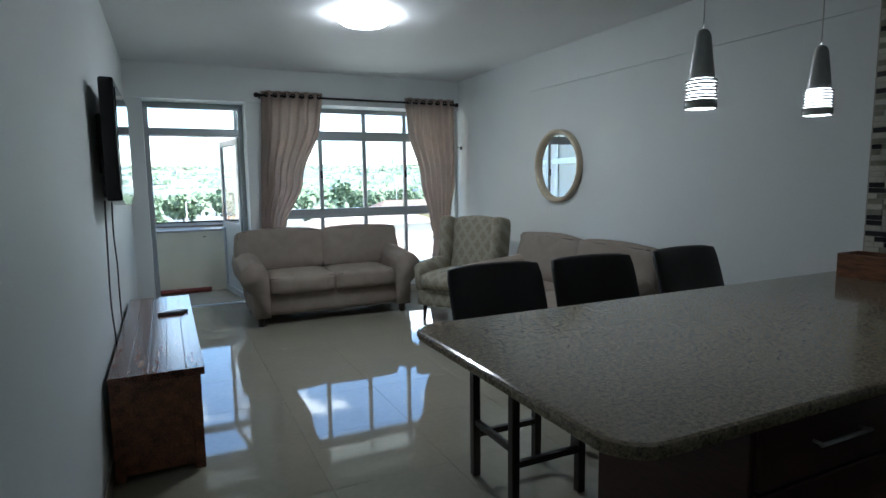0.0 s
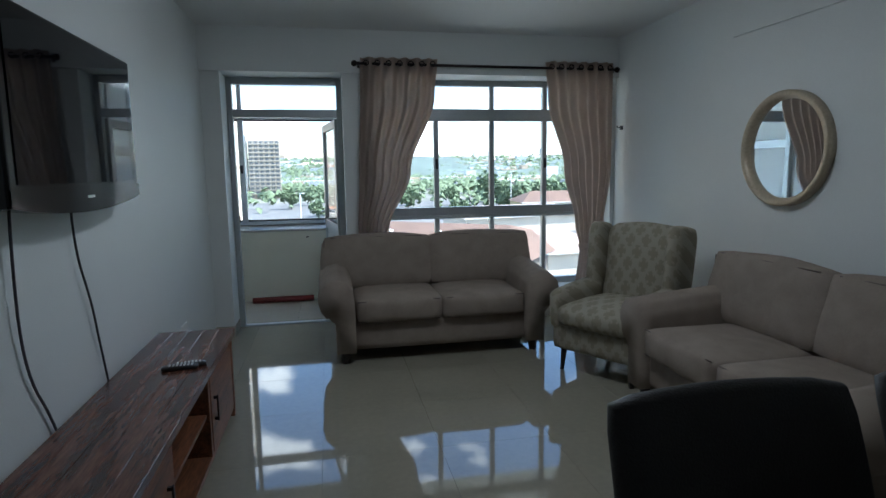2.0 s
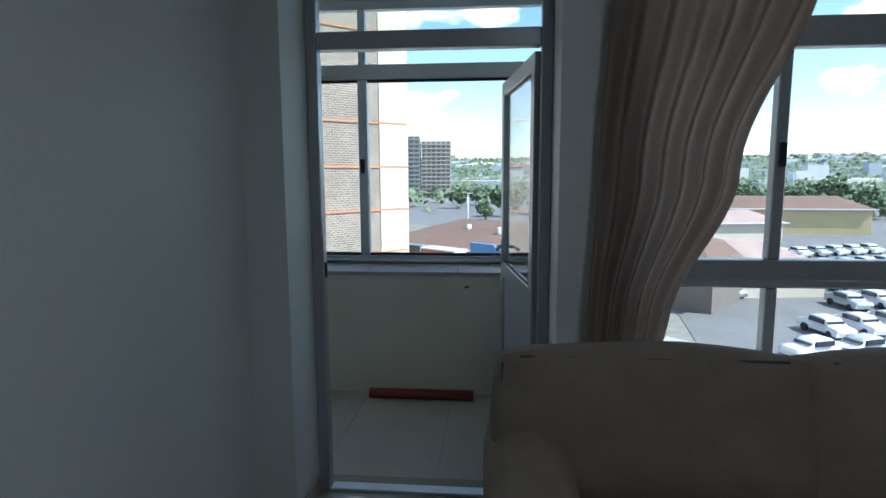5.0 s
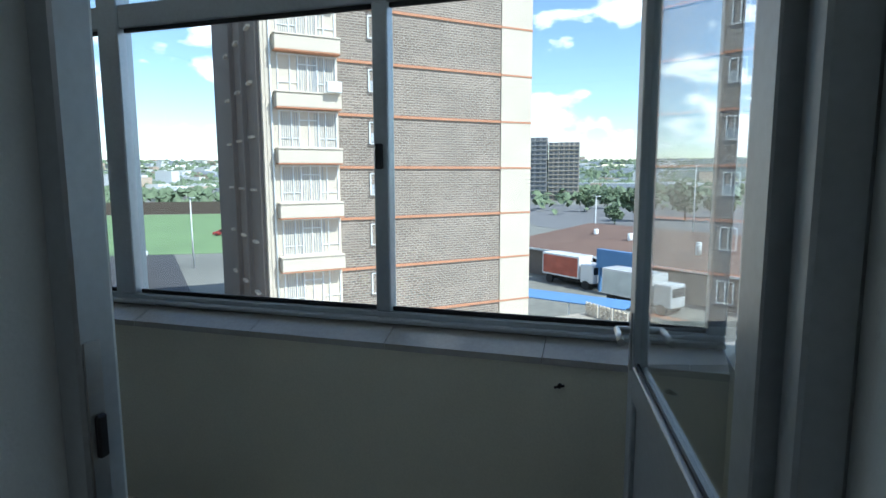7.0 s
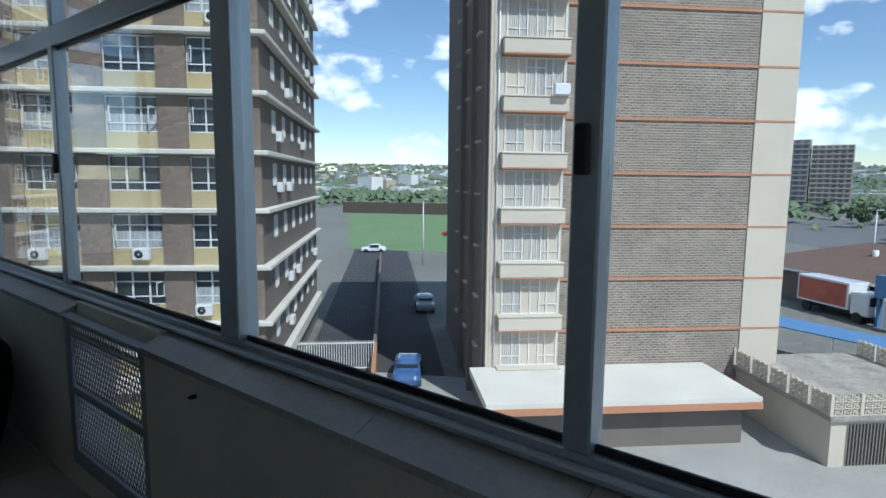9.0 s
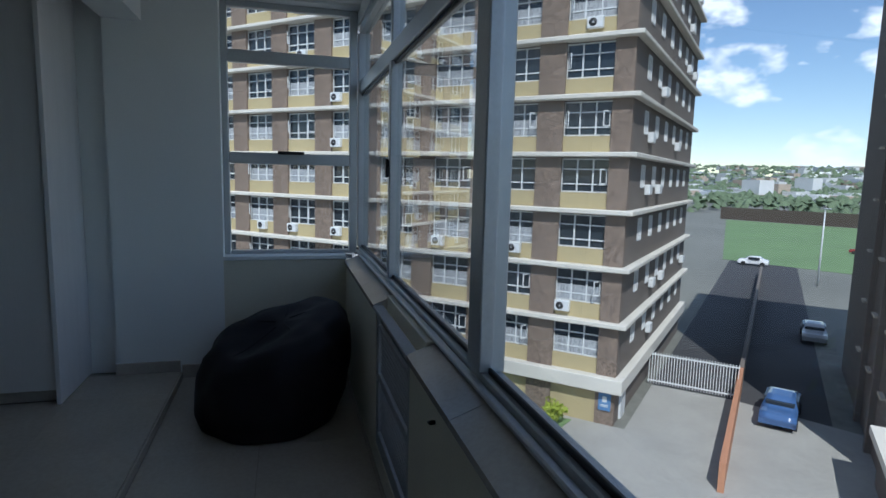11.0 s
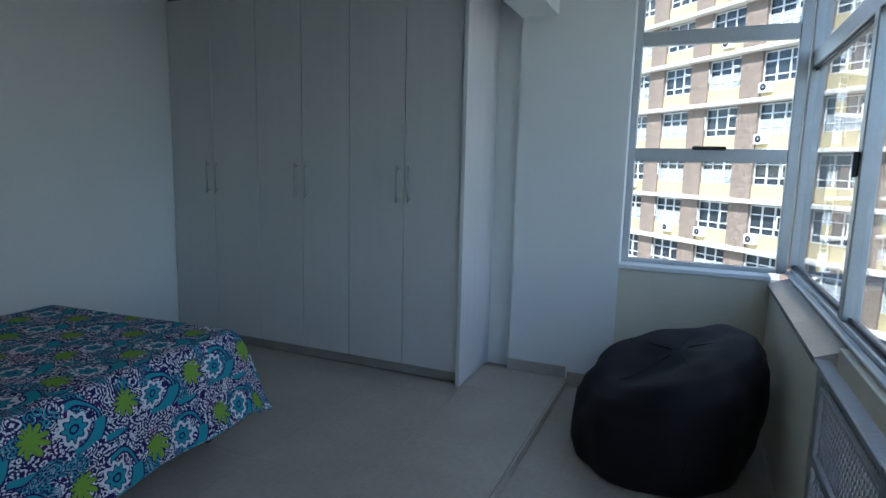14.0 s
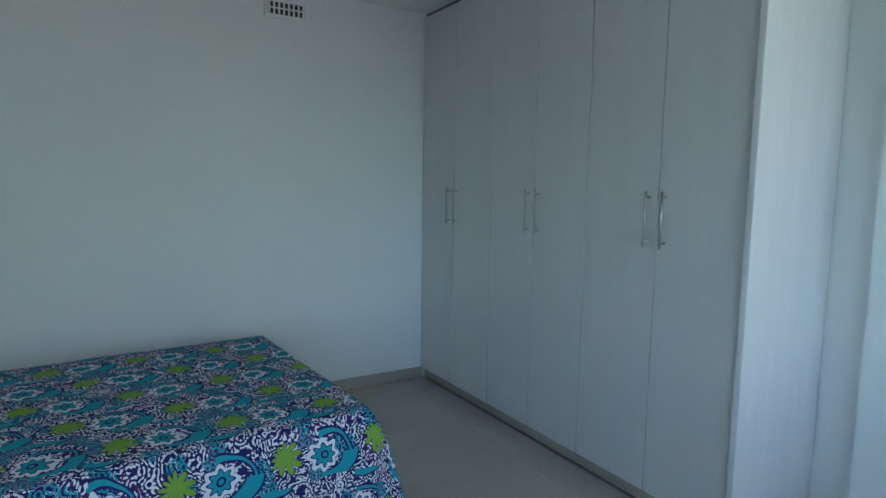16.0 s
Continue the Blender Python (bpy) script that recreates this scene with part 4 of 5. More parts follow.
# ---- bedroom ----
ward = thing("wardrobe", "tall grey built-in wardrobe with bar handles", "wardrobe")
# carcass coloured dark so the gaps between doors look shaded
part("carcass", boxed(-4.675, -4.112, BS + 0.002, 8.145, 0.08, CE - 0.002), M_SEAMSHADE, ward)
part("plinth", boxed(-4.66, -4.14, BS + 0.002, 8.145, 0.0, 0.08), M_SKIRT, ward, "beige tile plinth")
part("side_panel", boxed(-4.675, -4.06, 8.147, 8.175, 0.0, CE - 0.002, bevel=0.002), M_WARDSIDE, ward)
seams = (BS + 0.004, 5.995, 6.44, 6.86, 7.27, 7.715, 8.145)
for i, (a, b) in enumerate(zip(seams, seams[1:])):
    dd = part("door", boxed(-4.112, -4.092, a + 0.0025, b - 0.0025, 0.085, CE - 0.03, bevel=0.0015), M_WARD, ward)
    hy = b - 0.045 if i % 2 == 0 else a + 0.045
    hb = tubed((-4.058, hy, 1.245), (-4.058, hy, 1.50), 0.006, 10)
    for z in (1.27, 1.475):
        tube(hb, (-4.092, hy, z), (-4.058, hy, z), 0.005, 8)
    part("handle", hb, M_CHROME, dd, "brushed steel bar handle")

vent = thing("wall_vent", "white louvred wall vent under the ceiling", "vent")
part("frame", boxed(-3.20, -2.91, BS, BS + 0.012, 2.575, 2.70, bevel=0.004), M_WHITE, vent)
# flat black plate stands in for the shade behind the slats
part("recess", boxed(-3.175, -2.935, BS + 0.012, BS + 0.0145, 2.60, 2.675), M_BLACKPLASTIC, vent)
for i in range(8):
    part("slat", boxed(-3.172 + i * 0.032, -3.160 + i * 0.032, BS + 0.0145, BS + 0.02, 2.60, 2.675), M_WHITE, vent)
part("slat", boxed(-3.175, -2.935, BS + 0.0145, BS + 0.021, 2.633, 2.641), M_WHITE, vent)

bed = thing("bed", "double bed on dark feet", "bed", pose(-1.84, 6.72, 0, 0, 0, 4))
part("mattress_base", boxed(-0.93, 0.95, -0.66, 0.66, 0.12, 0.34, bevel=0.02), M_BLACKPLASTIC, bed)
part("mattress", moved(soft(1.88, 1.34, 0.22, 0.06, 0.01), Matrix.Translation((0.01, 0, 0.34))), M_WHITE, bed)
for x in (-0.85, 0.88):
    for y in (-0.58, 0.58):
        part("foot", tubed((x, y, 0.12), (x, y, 0), 0.035, 10, 0.028), M_BLACKPLASTIC, bed)


def spread_point(u, v):
    """Bedspread: top, then sides that fall and flare."""
    hx, hy, top, drop = 0.965, 0.69, 0.575, 0.45
    a, b = (u - 0.45) * 2.9, (v - 0.5) * 2.32
    x, y = max(-hx, min(hx, a)), max(-hy, min(hy, b))
    ox, oy = a - x, b - y
    over = math.hypot(ox, oy)
    z = top + 0.006 * noise.noise(Vector((a * 3, b * 3, 0)))
    if over > 0:
        ox, oy = ox / over, oy / over
        fall = min(over, drop)
        t = fall / drop
        corner = min(abs(a - x), abs(b - y)) / max(over, 1e-6)
        wob = 0.018 * math.sin(9 * a + 2) * t + 0.018 * math.sin(11 * b) * t
        out = 0.03 * (1 - math.exp(-fall * 25)) + (0.07 + 0.14 * corner) * t + wob
        x += ox * out
        y += oy * out
        z = top - 0.012 - fall * 0.97 + 0.012 * (1 - min(1, fall * 20))
        z -= 0.02 * corner * t
    return (x, y, max(z, 0.10))


bs = sheet(110, 90, spread_point)
uvl = bs.loops.layers.uv.new("UVMap")
bs.verts.index_update()
for f in bs.faces:
    for l in f.loops:
        i = l.vert.index
        l[uvl].uv = ((i % 111) / 110 * 2.9, (i // 111) / 90 * 2.32)
spread = solid("bedspread", bs, M_BEDSPREAD, "blue, lime and white paisley bedspread over the bed", "bedspread", "thing")
spread.matrix_basis = pose(-1.84, 6.72, 0.026, 0, 0, 4)
sm = spread.modifiers.new("thick", 'SOLIDIFY')
sm.thickness = 0.006
sm.offset = 1

# bean bag
def bean(u, v):
    a = 2 * math.pi * u
    prof = [(0.40, 0.0), (0.53, 0.015), (0.565, 0.12), (0.57, 0.26), (0.565, 0.40), (0.53, 0.53), (0.44, 0.62), (0.28, 0.655), (0.12, 0.655), (0.004, 0.65)]
    f = v * (len(prof) - 1)
    i = min(int(f), len(prof) - 2)
    w = f - i
    r = prof[i][0] * (1 - w) + prof[i + 1][0] * w
    z = prof[i][1] * (1 - w) + prof[i + 1][1] * w
    x, y = r * math.cos(a), r * math.sin(a) * 0.86
    # the filling leans to the parapet: high behind, sunken in front
    z *= 1.0 + 0.22 * (y / 0.5) - 0.10 * (x / 0.58)
    y += 0.10 * (z / 0.7)
    z -= 0.14 * math.exp(-((x - 0.18) ** 2 + (y + 0.12) ** 2) / 0.05) * (1 if v > 0.45 else 0) * (v - 0.45) / 0.55
    n = noise.noise(Vector((x * 5, y * 5, z * 5)))
    crease = 0.018 * math.sin(9 * a + 5 * z) * min(1, z / 0.25) * (1 if v < 0.95 else 0)
    k = 1 + 0.05 * n + crease
    return (x * k, y * k, max(0, z * (1 + 0.04 * n)))


bb = thing("bean_bag", "black nylon bean bag slumped in the corner", "bean bag", pose(-3.80, 9.455, BZ) @ Matrix.Scale(0.95, 4))
bgm = sheet(72, 36, bean, closed=True)
part("bag", bgm, M_BEAN, bb)
for k in range(5):
    a = 2 * math.pi * k / 5 + 0.3
    cable("seam", [Vector(bean(a / (2 * math.pi) % 1, v)) * 1.004 for v in (0.2, 0.35, 0.5, 0.65, 0.8, 0.95)], 0.004, M_BEAN, bb)


# ---- outside ----
GZ = -11.0
M_GROUND = mat("dry_ground", (0.19, 0.19, 0.165), 0.95, vary=0.25, scale=0.05, fine=1.5)
M_ASPHALT = mat("asphalt", (0.055, 0.055, 0.058), 0.9, vary=0.2, scale=0.4, fine=8)
M_LOT = mat("worn_lot_asphalt", (0.15, 0.15, 0.15), 0.9, vary=0.2, scale=0.2, fine=3)
M_CONCRETE = mat("concrete_paving", (0.36, 0.35, 0.32), 0.9, vary=0.12, scale=0.5, fine=5)
M_GRASS = mat("sports_turf", (0.15, 0.235, 0.10), 0.95, vary=0.18, scale=0.1, fine=3)
# tree green lightened to stand in for haze in the air
M_LEAF = mat("foliage", (0.12, 0.165, 0.09), 0.8, vary=0.5, scale=0.6, fine=6)
M_LEAF2 = mat("yellow_green_leaves", (0.30, 0.36, 0.04), 0.7, vary=0.3, scale=3, fine=20)
M_BARK = mat("bark", (0.09, 0.07, 0.05), 0.9, vary=0.3)
M_BAND = mat("white_slab_edge", (0.66, 0.63, 0.56), 0.8, vary=0.1, scale=0.5, fine=8)
M_SPANDREL = mat("ochre_render", (0.46, 0.38, 0.21), 0.85, vary=0.08, scale=0.6, fine=8)
M_PEBBLE = mat("pebble_dash", (0.21, 0.16, 0.125), 0.9, vary=0.5, scale=7, fine=22, bump=0.6)
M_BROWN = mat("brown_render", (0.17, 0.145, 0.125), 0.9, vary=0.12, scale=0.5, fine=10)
M_CREAM = mat("cream_render", (0.58, 0.515, 0.42), 0.85, vary=0.06, scale=0.4, fine=8)
M_TERRA = mat("terracotta_band", (0.48, 0.23, 0.13), 0.85, vary=0.1)
M_WFRAME = mat("white_window_frame", (0.7, 0.72, 0.72), 0.5, vary=0.03)
M_DARKGLASS = mat("dark_window_glass", (0.03, 0.04, 0.05), 0.06, vary=0.2, scale=0.5)
M_NET = mat("net_curtain", (0.36, 0.38, 0.40), 0.85, vary=0.6, scale=3.0, fine=12, stretch=(6, 6, 0.3))
M_CONC = mat("weathered_concrete", (0.34, 0.31, 0.26), 0.95, vary=0.35, scale=0.8, fine=6)
M_ROOF = mat("brown_roof_tile", (0.16, 0.10, 0.075), 0.85, vary=0.2, scale=0.3, fine=5)
M_BLUE = mat("blue_sheet", (0.10, 0.22, 0.42), 0.6, vary=0.15)
M_FENCEWALL = mat("dark_boundary_wall", (0.09, 0.07, 0.055), 0.9, vary=0.25)
M_CARS = {n: mat("car_paint_" + n, c, 0.25, vary=0.03, coat=0.6) for n, c in (("white", (0.7, 0.7, 0.7)), ("silver", (0.4, 0.42, 0.44)), ("blue", (0.06, 0.13, 0.3)), ("red", (0.3, 0.04, 0.03)), ("dark", (0.05, 0.05, 0.06)))}
M_TYRE = mat("tyre", (0.02, 0.02, 0.02), 0.8)
# the hills' blue-grey green has the haze of distance mixed into it
M_HAZY_HILL = mat("hillside_woods", (0.115, 0.15, 0.135), 1.0, vary=0.4, scale=0.02, fine=0.15)


def brick_mat(name, c1, c2, mortar):
    m = mat(name, c1, 0.9, vary=0.3, scale=0.5, fine=4)
    nt = m.node_tree
    b = nt.nodes["Principled BSDF"]
    br = nt.nodes.new("ShaderNodeTexBrick")
    br.inputs["Color1"].default_value, br.inputs["Color2"].default_value, br.inputs["Mortar"].default_value = (*c1, 1), (*c2, 1), (*mortar, 1)
    br.inputs["Scale"].default_value = 1.0
    br.inputs["Brick Width"].default_value, br.inputs["Row Height"].default_value, br.inputs["Mortar Size"].default_value = 0.34, 0.14, 0.028
    tc = nt.nodes.new("ShaderNodeTexCoord")
    sp = nt.nodes.new("ShaderNodeSeparateXYZ")
    cb = nt.nodes.new("ShaderNodeCombineXYZ")
    nt.links.new(tc.outputs["Object"], sp.inputs[0])
    nt.links.new(sp.outputs[0], cb.inputs[0])
    nt.links.new(sp.outputs[2], cb.inputs[1])
    nt.links.new(cb.outputs[0], br.inputs["Vector"])
    mx = nt.nodes.new("ShaderNodeMixRGB")
    mx.blend_type = 'MULTIPLY'
    mx.inputs[0].default_value = 0.8
    ramp_ = next(n for n in nt.nodes if n.type == 'VALTORGB')
    ramp_.color_ramp.elements[0].color, ramp_.color_ramp.elements[1].color = (0.6, 0.6, 0.6, 1), (1, 1, 1, 1)
    nt.links.new(br.outputs[0], mx.inputs[1])
    nt.links.new(ramp_.outputs[0], mx.inputs[2])
    nt.links.new(mx.outputs[0], b.inputs["Base Color"])
    return m


M_BRICK = brick_mat("grey_brown_brick", (0.30, 0.24, 0.19), (0.17, 0.135, 0.11), (0.42, 0.37, 0.31))

g = bmesh.new()
bmesh.ops.create_grid(g, x_segments=8, y_segments=8, size=2600, matrix=Matrix.Translation((0, 0, GZ)))
solid("ground", g, M_GROUND, "dusty open ground reaching the horizon", "ground")


def patch(name, pts, z, m, label, cat):
    bm = bmesh.new()
    a = [bm.verts.new((x, y, z)) for x, y in pts]
    b = [bm.verts.new((x, y, z - 0.3)) for x, y in pts]
    bm.faces.new(a)
    n = len(pts)
    for i in range(n):
        bm.faces.new((a[i], b[i], b[(i + 1) % n], a[(i + 1) % n]))
    return solid(name, bm, m, label, cat)


U, V = Vector((0.7071, 0.7071, 0)), Vector((-0.7071, 0.7071, 0))
CA, CB = Vector((-24.8, 25.5, GZ)), Vector((-16.85, 33.75, GZ))


def uv(o, a, b):
    p = o + U * a + V * b
    return (p.x, p.y)


patch("road_lane", [uv(CA, 0.6, -3), uv(CA, 9.8, -3), uv(CA, 9.8, 75), uv(CA, 0.6, 75)], GZ + 0.02, M_ASPHALT, "dark asphalt lane between the towers", "road")
patch("pavement_forecourt", [uv(CA, -46, -26), uv(CA, 45, -26), uv(CA, 45, -3), uv(CA, 5.0, 7.5), uv(CA, 0.6, 7.5), uv(CA, 0.6, 0.0), uv(CA, -46, -0.0)], GZ + 0.03, M_CONCRETE, "pale concrete forecourt", "pavement")
patch("lawn", [uv(CA, -9, -0.4), uv(CA, -2.0, -0.4), uv(CA, -2.4, -3.4), uv(CA, -9, -3.4)], GZ + 0.06, M_GRASS, "small green lawn before the tower", "lawn")
patch("sports_field", [(-160, 150), (-112, 178), (-40, 98), (-78, 78)], GZ + 0.05, M_GRASS, "bright green sports field", "field")
patch("parking_lot", [(14, 40), (70, 46), (92, 118), (24, 104)], GZ + 0.05, M_LOT, "worn grey asphalt parking lot", "parking lot")
patch("road_far", [(-20, 150), (40, 86), (160, 110), (160, 230), (-60, 260)], GZ + 0.04, M_LOT, "wide grey parking ground and roads", "road")

# low walls along the lane
def wall_run(name, a, b, h, t, m, label, cat="boundary wall"):
    a, b = Vector((*a, GZ)), Vector((*b, GZ))
    bm = boxed(0, (b - a).length, -t / 2, t / 2, 0, h)
    ob = solid(name, bm, m, label, cat, "thing")
    ob.matrix_basis = Matrix.Translation(a) @ pose(0, 0, 0, 0, 0, math.degrees(math.atan2(b.y - a.y, b.x - a.x)))
    return ob


wall_run("lane_wall", uv(CA, 5.3, -4), uv(CA, 5.3, 10), 1.3, 0.25, M_TERRA, "terracotta painted low wall beside the lane")
wall_run("lane_wall", uv(CA, 5.3, 10), uv(CA, 5.3, 60), 1.3, 0.25, M_BROWN, "dark low wall beside the lane")
wall_run("field_wall", (-165, 152), (-100, 186), 4.0, 0.5, M_FENCEWALL, "dark wall behind the sports field")

gate = thing("sliding_gate", "white steel barred sliding gate", "gate", Matrix.Translation((*uv(CA, 0.3, 7.6), GZ)) @ pose(0, 0, 0, 0, 0, 45))
for z in (0.25, 1.9):
    part("rail", boxed(0, 5.0, -0.03, 0.03, z, z + 0.08), M_WFRAME, gate)
bar_me = None
for i in range(32):
    b = part("bar", boxed(-0.02, 0.02, -0.02, 0.02, 0.1, 2.1), M_WFRAME, gate) if bar_me is None else new("bar", bar_me)
    bar_me = bar_me or b.data
    b.parent = gate
    b.matrix_basis = pose(0.05 + i * 0.158, 0, 0)


# window kit shared by the towers
def win_meshes(w, h, cols, rows):
    fr = bmesh.new()
    for i in range(cols + 1):
        x = i * w / cols
        box(fr, x - 0.035, x + 0.035, -0.05, 0.03, 0, h)
    for z in (0.0, *rows, h):
        box(fr, 0, w, -0.045, 0.028, z - 0.03, z + 0.03)
    gl = boxed(0, w, 0.035, 0.05, 0, h)
    nt_ = boxed(0.05, w - 0.05, -0.012, 0.034, 0.05, h * 0.5)
    return to_mesh(fr, "window_frame", M_WFRAME), to_mesh(gl, "pane", M_DARKGLASS), to_mesh(nt_, "net_curtain", M_NET)


def put_window(parent, kit, m, net, opened=0.0):
    w = new("window", kit[0])
    w.parent = parent
    w.matrix_basis = m
    p = new("pane", kit[1])
    p.parent = w
    if net:
        c = new("net_curtain", kit[2])
        c.parent = w
    return w


KIT_A = win_meshes(2.40, 1.62, 3, (0.38, 1.12))
KIT_B = win_meshes(2.7, 1.75, 4, (0.5, 1.3))
KIT_S = win_meshes(0.8, 1.15, 2, ())
# opened casement, hinged out
oc = bmesh.new()
for a in ((0, 0.05, -0.02, 0.02, 0, 0.75), (0.45, 0.5, -0.02, 0.02, 0, 0.75), (0.05, 0.45, -0.02, 0.02, 0, 0.05), (0.05, 0.45, -0.02, 0.02, 0.70, 0.75)):
    box(oc, *a)
OPEN_ME = to_mesh(oc, "open_casement", M_WFRAME)
ac = bmesh.new()
box(ac, 0, 0.78, -0.3, 0, 0, 0.55, bevel=0.03)
AC_ME = to_mesh(ac, "body", M_WFRAME)
AC_FAN = to_mesh(moved(lathe([(0.04, -0.006), (0.20, -0.006), (0.20, 0.004), (0.04, 0.004)], 20, cap=False), Matrix.Translation((0.30, -0.306, 0.28)) @ pose(0, 0, 0, 90)), "fan_grille", M_BLACKPLASTIC)
rnd = random.Random(11)
LEVELS = [2.8 * k for k in range(-3, 7)]
TOPZ = 2.8 * 7


def face(o, z=0.0, x=0.0, y=0.0, turn=45):
    """A point of a tower's front: x along it to the right, y into it."""
    p = Vector((o.x, o.y, 0)) + U * x + V * y
    return Matrix.Translation((p.x, p.y, z)) @ pose(0, 0, 0, 0, 0, turn)


LA, DA = 46.0, 22.0
towerA = thing("apartment_tower", "brown and ochre apartment tower with white slab edges", "apartment building", face(CA, 0))
part("wall", boxed(-LA, 0, 0.30, DA, GZ, TOPZ), M_BROWN, towerA, "dark brown rendered core")
part("ground_floor", boxed(-LA, -0.9, 0.02, 0.30, GZ, -8.95), M_SPANDREL, towerA, "ochre ground floor wall")
for z in LEVELS + [TOPZ]:
    thick = 0.75 if z == LEVELS[0] else 0.24
    part("slab_edge", box(boxed(-LA, 0.45, -0.50, 0.30, z - thick, z, bevel=0.04), 0.0, 0.45, 0.30, DA, z - thick, z, bevel=0.04), M_BAND, towerA, "white slab edge")
cols_me = None
for z in LEVELS:
    part("spandrel", boxed(-LA, -0.95, 0.05, 0.29, z, z + 0.80), M_SPANDREL, towerA, "ochre spandrel")
    part("corner_column", boxed(-0.95, 0.02, -0.06, 0.30, z, z + 2.56), M_PEBBLE, towerA, "pebble-dashed column")
    for i in range(12):
        x0 = -0.95 - 2.40 - i * 3.78
        put_window(towerA, KIT_A, pose(x0, 0.18, z + 0.84), rnd.random() < 0.55)
        if cols_me is None:
            c = part("column", boxed(0, 1.38, -0.06, 0.29, 0, 2.56), M_PEBBLE, towerA)
            cols_me = c.data
        else:
            c = new("column", cols_me)
            c.parent = towerA
        c.matrix_basis = pose(x0 - 1.38, 0, z)
        for sgn in (0, 1):
            if rnd.random() < 0.45:
                o = new("open_casement", OPEN_ME)
                o.parent = towerA
                o.matrix_basis = pose(x0 + 0.1 + sgn * 2.2, 0.12, z + 1.25, 0, 0, -60 if not sgn else -115)
        if rnd.random() < 0.34:
            a = new("air_conditioner", AC_ME)
            a.parent = towerA
            a.matrix_basis = pose(x0 + rnd.choice((0.05, 1.0)), 0.05, z + 0.28)
            f = new("fan_grille", AC_FAN)
            f.parent = a
    for i in range(6):
        w = put_window(towerA, KIT_S, pose(0.0, 3.0 + i * 3.1, z + 1.1, 0, 0, 90), False)
        if rnd.random() < 0.35:
            a = new("air_conditioner", AC_ME)
            a.parent = towerA
            a.matrix_basis = pose(0.0, 4.1 + i * 3.1, z + 0.7, 0, 0, 90)
for i in range(12):
    c = new("column", cols_me)
    c.parent = towerA
    c.matrix_basis = pose(-0.95 - 2.40 - i * 3.78 - 1.38, -0.02, GZ)
part("corner_column", boxed(-0.95, 0.02, -0.04, 0.30, GZ, -8.95), M_PEBBLE, towerA, "pebble-dashed column")
sign = thing("notice_board", "blue notice board on the tower's corner", "sign", face(CA, -10.2, -0.75, -0.06))
part("board", boxed(0, 0.62, -0.05, 0, 0, 1.35, bevel=0.01), M_BLUE, sign)
part("symbol", boxed(0.2, 0.42, -0.06, -0.05, 0.45, 0.75), M_WFRAME, sign)
for zz in (0.2, 0.28, 0.95, 1.05):
    part("text_bar", boxed(0.12, 0.5, -0.058, -0.05, zz, zz + 0.04), M_WFRAME, sign)
part("side_entrance", boxed(0.0, 0.12, 1.2, 2.2, GZ, -8.9), M_WFRAME, towerA, "white side entrance")

towerB = thing("apartment_tower", "brick apartment tower with cream balconies and terracotta bands", "apartment building", face(CB, 0))
LB, LC, BAY = 16.3, 14.05, 3.75            # front, cream end strip, window bay
part("wall", boxed(BAY, LC, 0.02, 18, GZ, TOPZ), M_BRICK, towerB, "grey-brown brick wall")
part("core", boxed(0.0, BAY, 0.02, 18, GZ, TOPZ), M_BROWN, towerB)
part("cream_end", boxed(LC, LB, -0.05, 18, GZ, TOPZ), M_CREAM, towerB, "cream rendered end strip")
part("cream_bay", boxed(0.0, BAY, -0.04, 0.02, GZ, TOPZ), M_CREAM, towerB, "cream rendered window bay")
# dark brown on the side wall and ribs carries the shade of this face
part("side_wall", boxed(-0.35, 0.0, 0.35, 18, GZ, TOPZ), M_BROWN, towerB, "side wall with shade put into its dark brown")
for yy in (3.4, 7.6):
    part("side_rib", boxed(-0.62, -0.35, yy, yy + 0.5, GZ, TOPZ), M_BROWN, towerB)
part("downpipe", tubed((0.25, -0.12, GZ), (0.25, -0.12, TOPZ), 0.05, 8), M_WFRAME, towerB, "white downpipe")
part("corner_strip", boxed(-0.16, 0.0, 0.0, 0.35, GZ, TOPZ), M_CREAM, towerB)


def tower_window():
    """Balcony bay window: fixed lights, two casements with fanlights, thin bars."""
    w, h = 3.0, 1.86
    fr = bmesh.new()
    for x in (0.0, 0.62, 1.02, 1.52, 2.02, 2.40, w):
        box(fr, x - 0.028, x + 0.028, -0.05, 0.03, 0, h)
    for z in (0.0, h):
        box(fr, 0, w, -0.045, 0.028, z - 0.03, z + 0.03)
    box(fr, 0, 1.0, -0.04, 0.025, 0.46, 0.50)
    box(fr, 2.04, w, -0.04, 0.025, 0.46, 0.50)
    box(fr, 1.04, 2.0, -0.04, 0.025, 1.38, 1.43)
    gl = boxed(0, w, 0.035, 0.05, 0, h)
    # pleated nets: two gathered halves with a gap
    def net(x0, x1, n):
        return sheet(n * 6, 2, lambda u, v: (x0 + (x1 - x0) * u + 0.03 * v * math.sin(7 * u), 0.012 + 0.018 * math.sin(2 * math.pi * n * u), 0.05 + (h - 0.12) * v))
    return to_mesh(fr, "window_frame", M_WFRAME), to_mesh(gl, "pane", M_DARKGLASS), [to_mesh(net(a, b, n), "net_curtain", M_NETW) for a, b, n in ((0.06, 1.05, 9), (1.75, 2.94, 11), (0.9, 2.2, 10))]


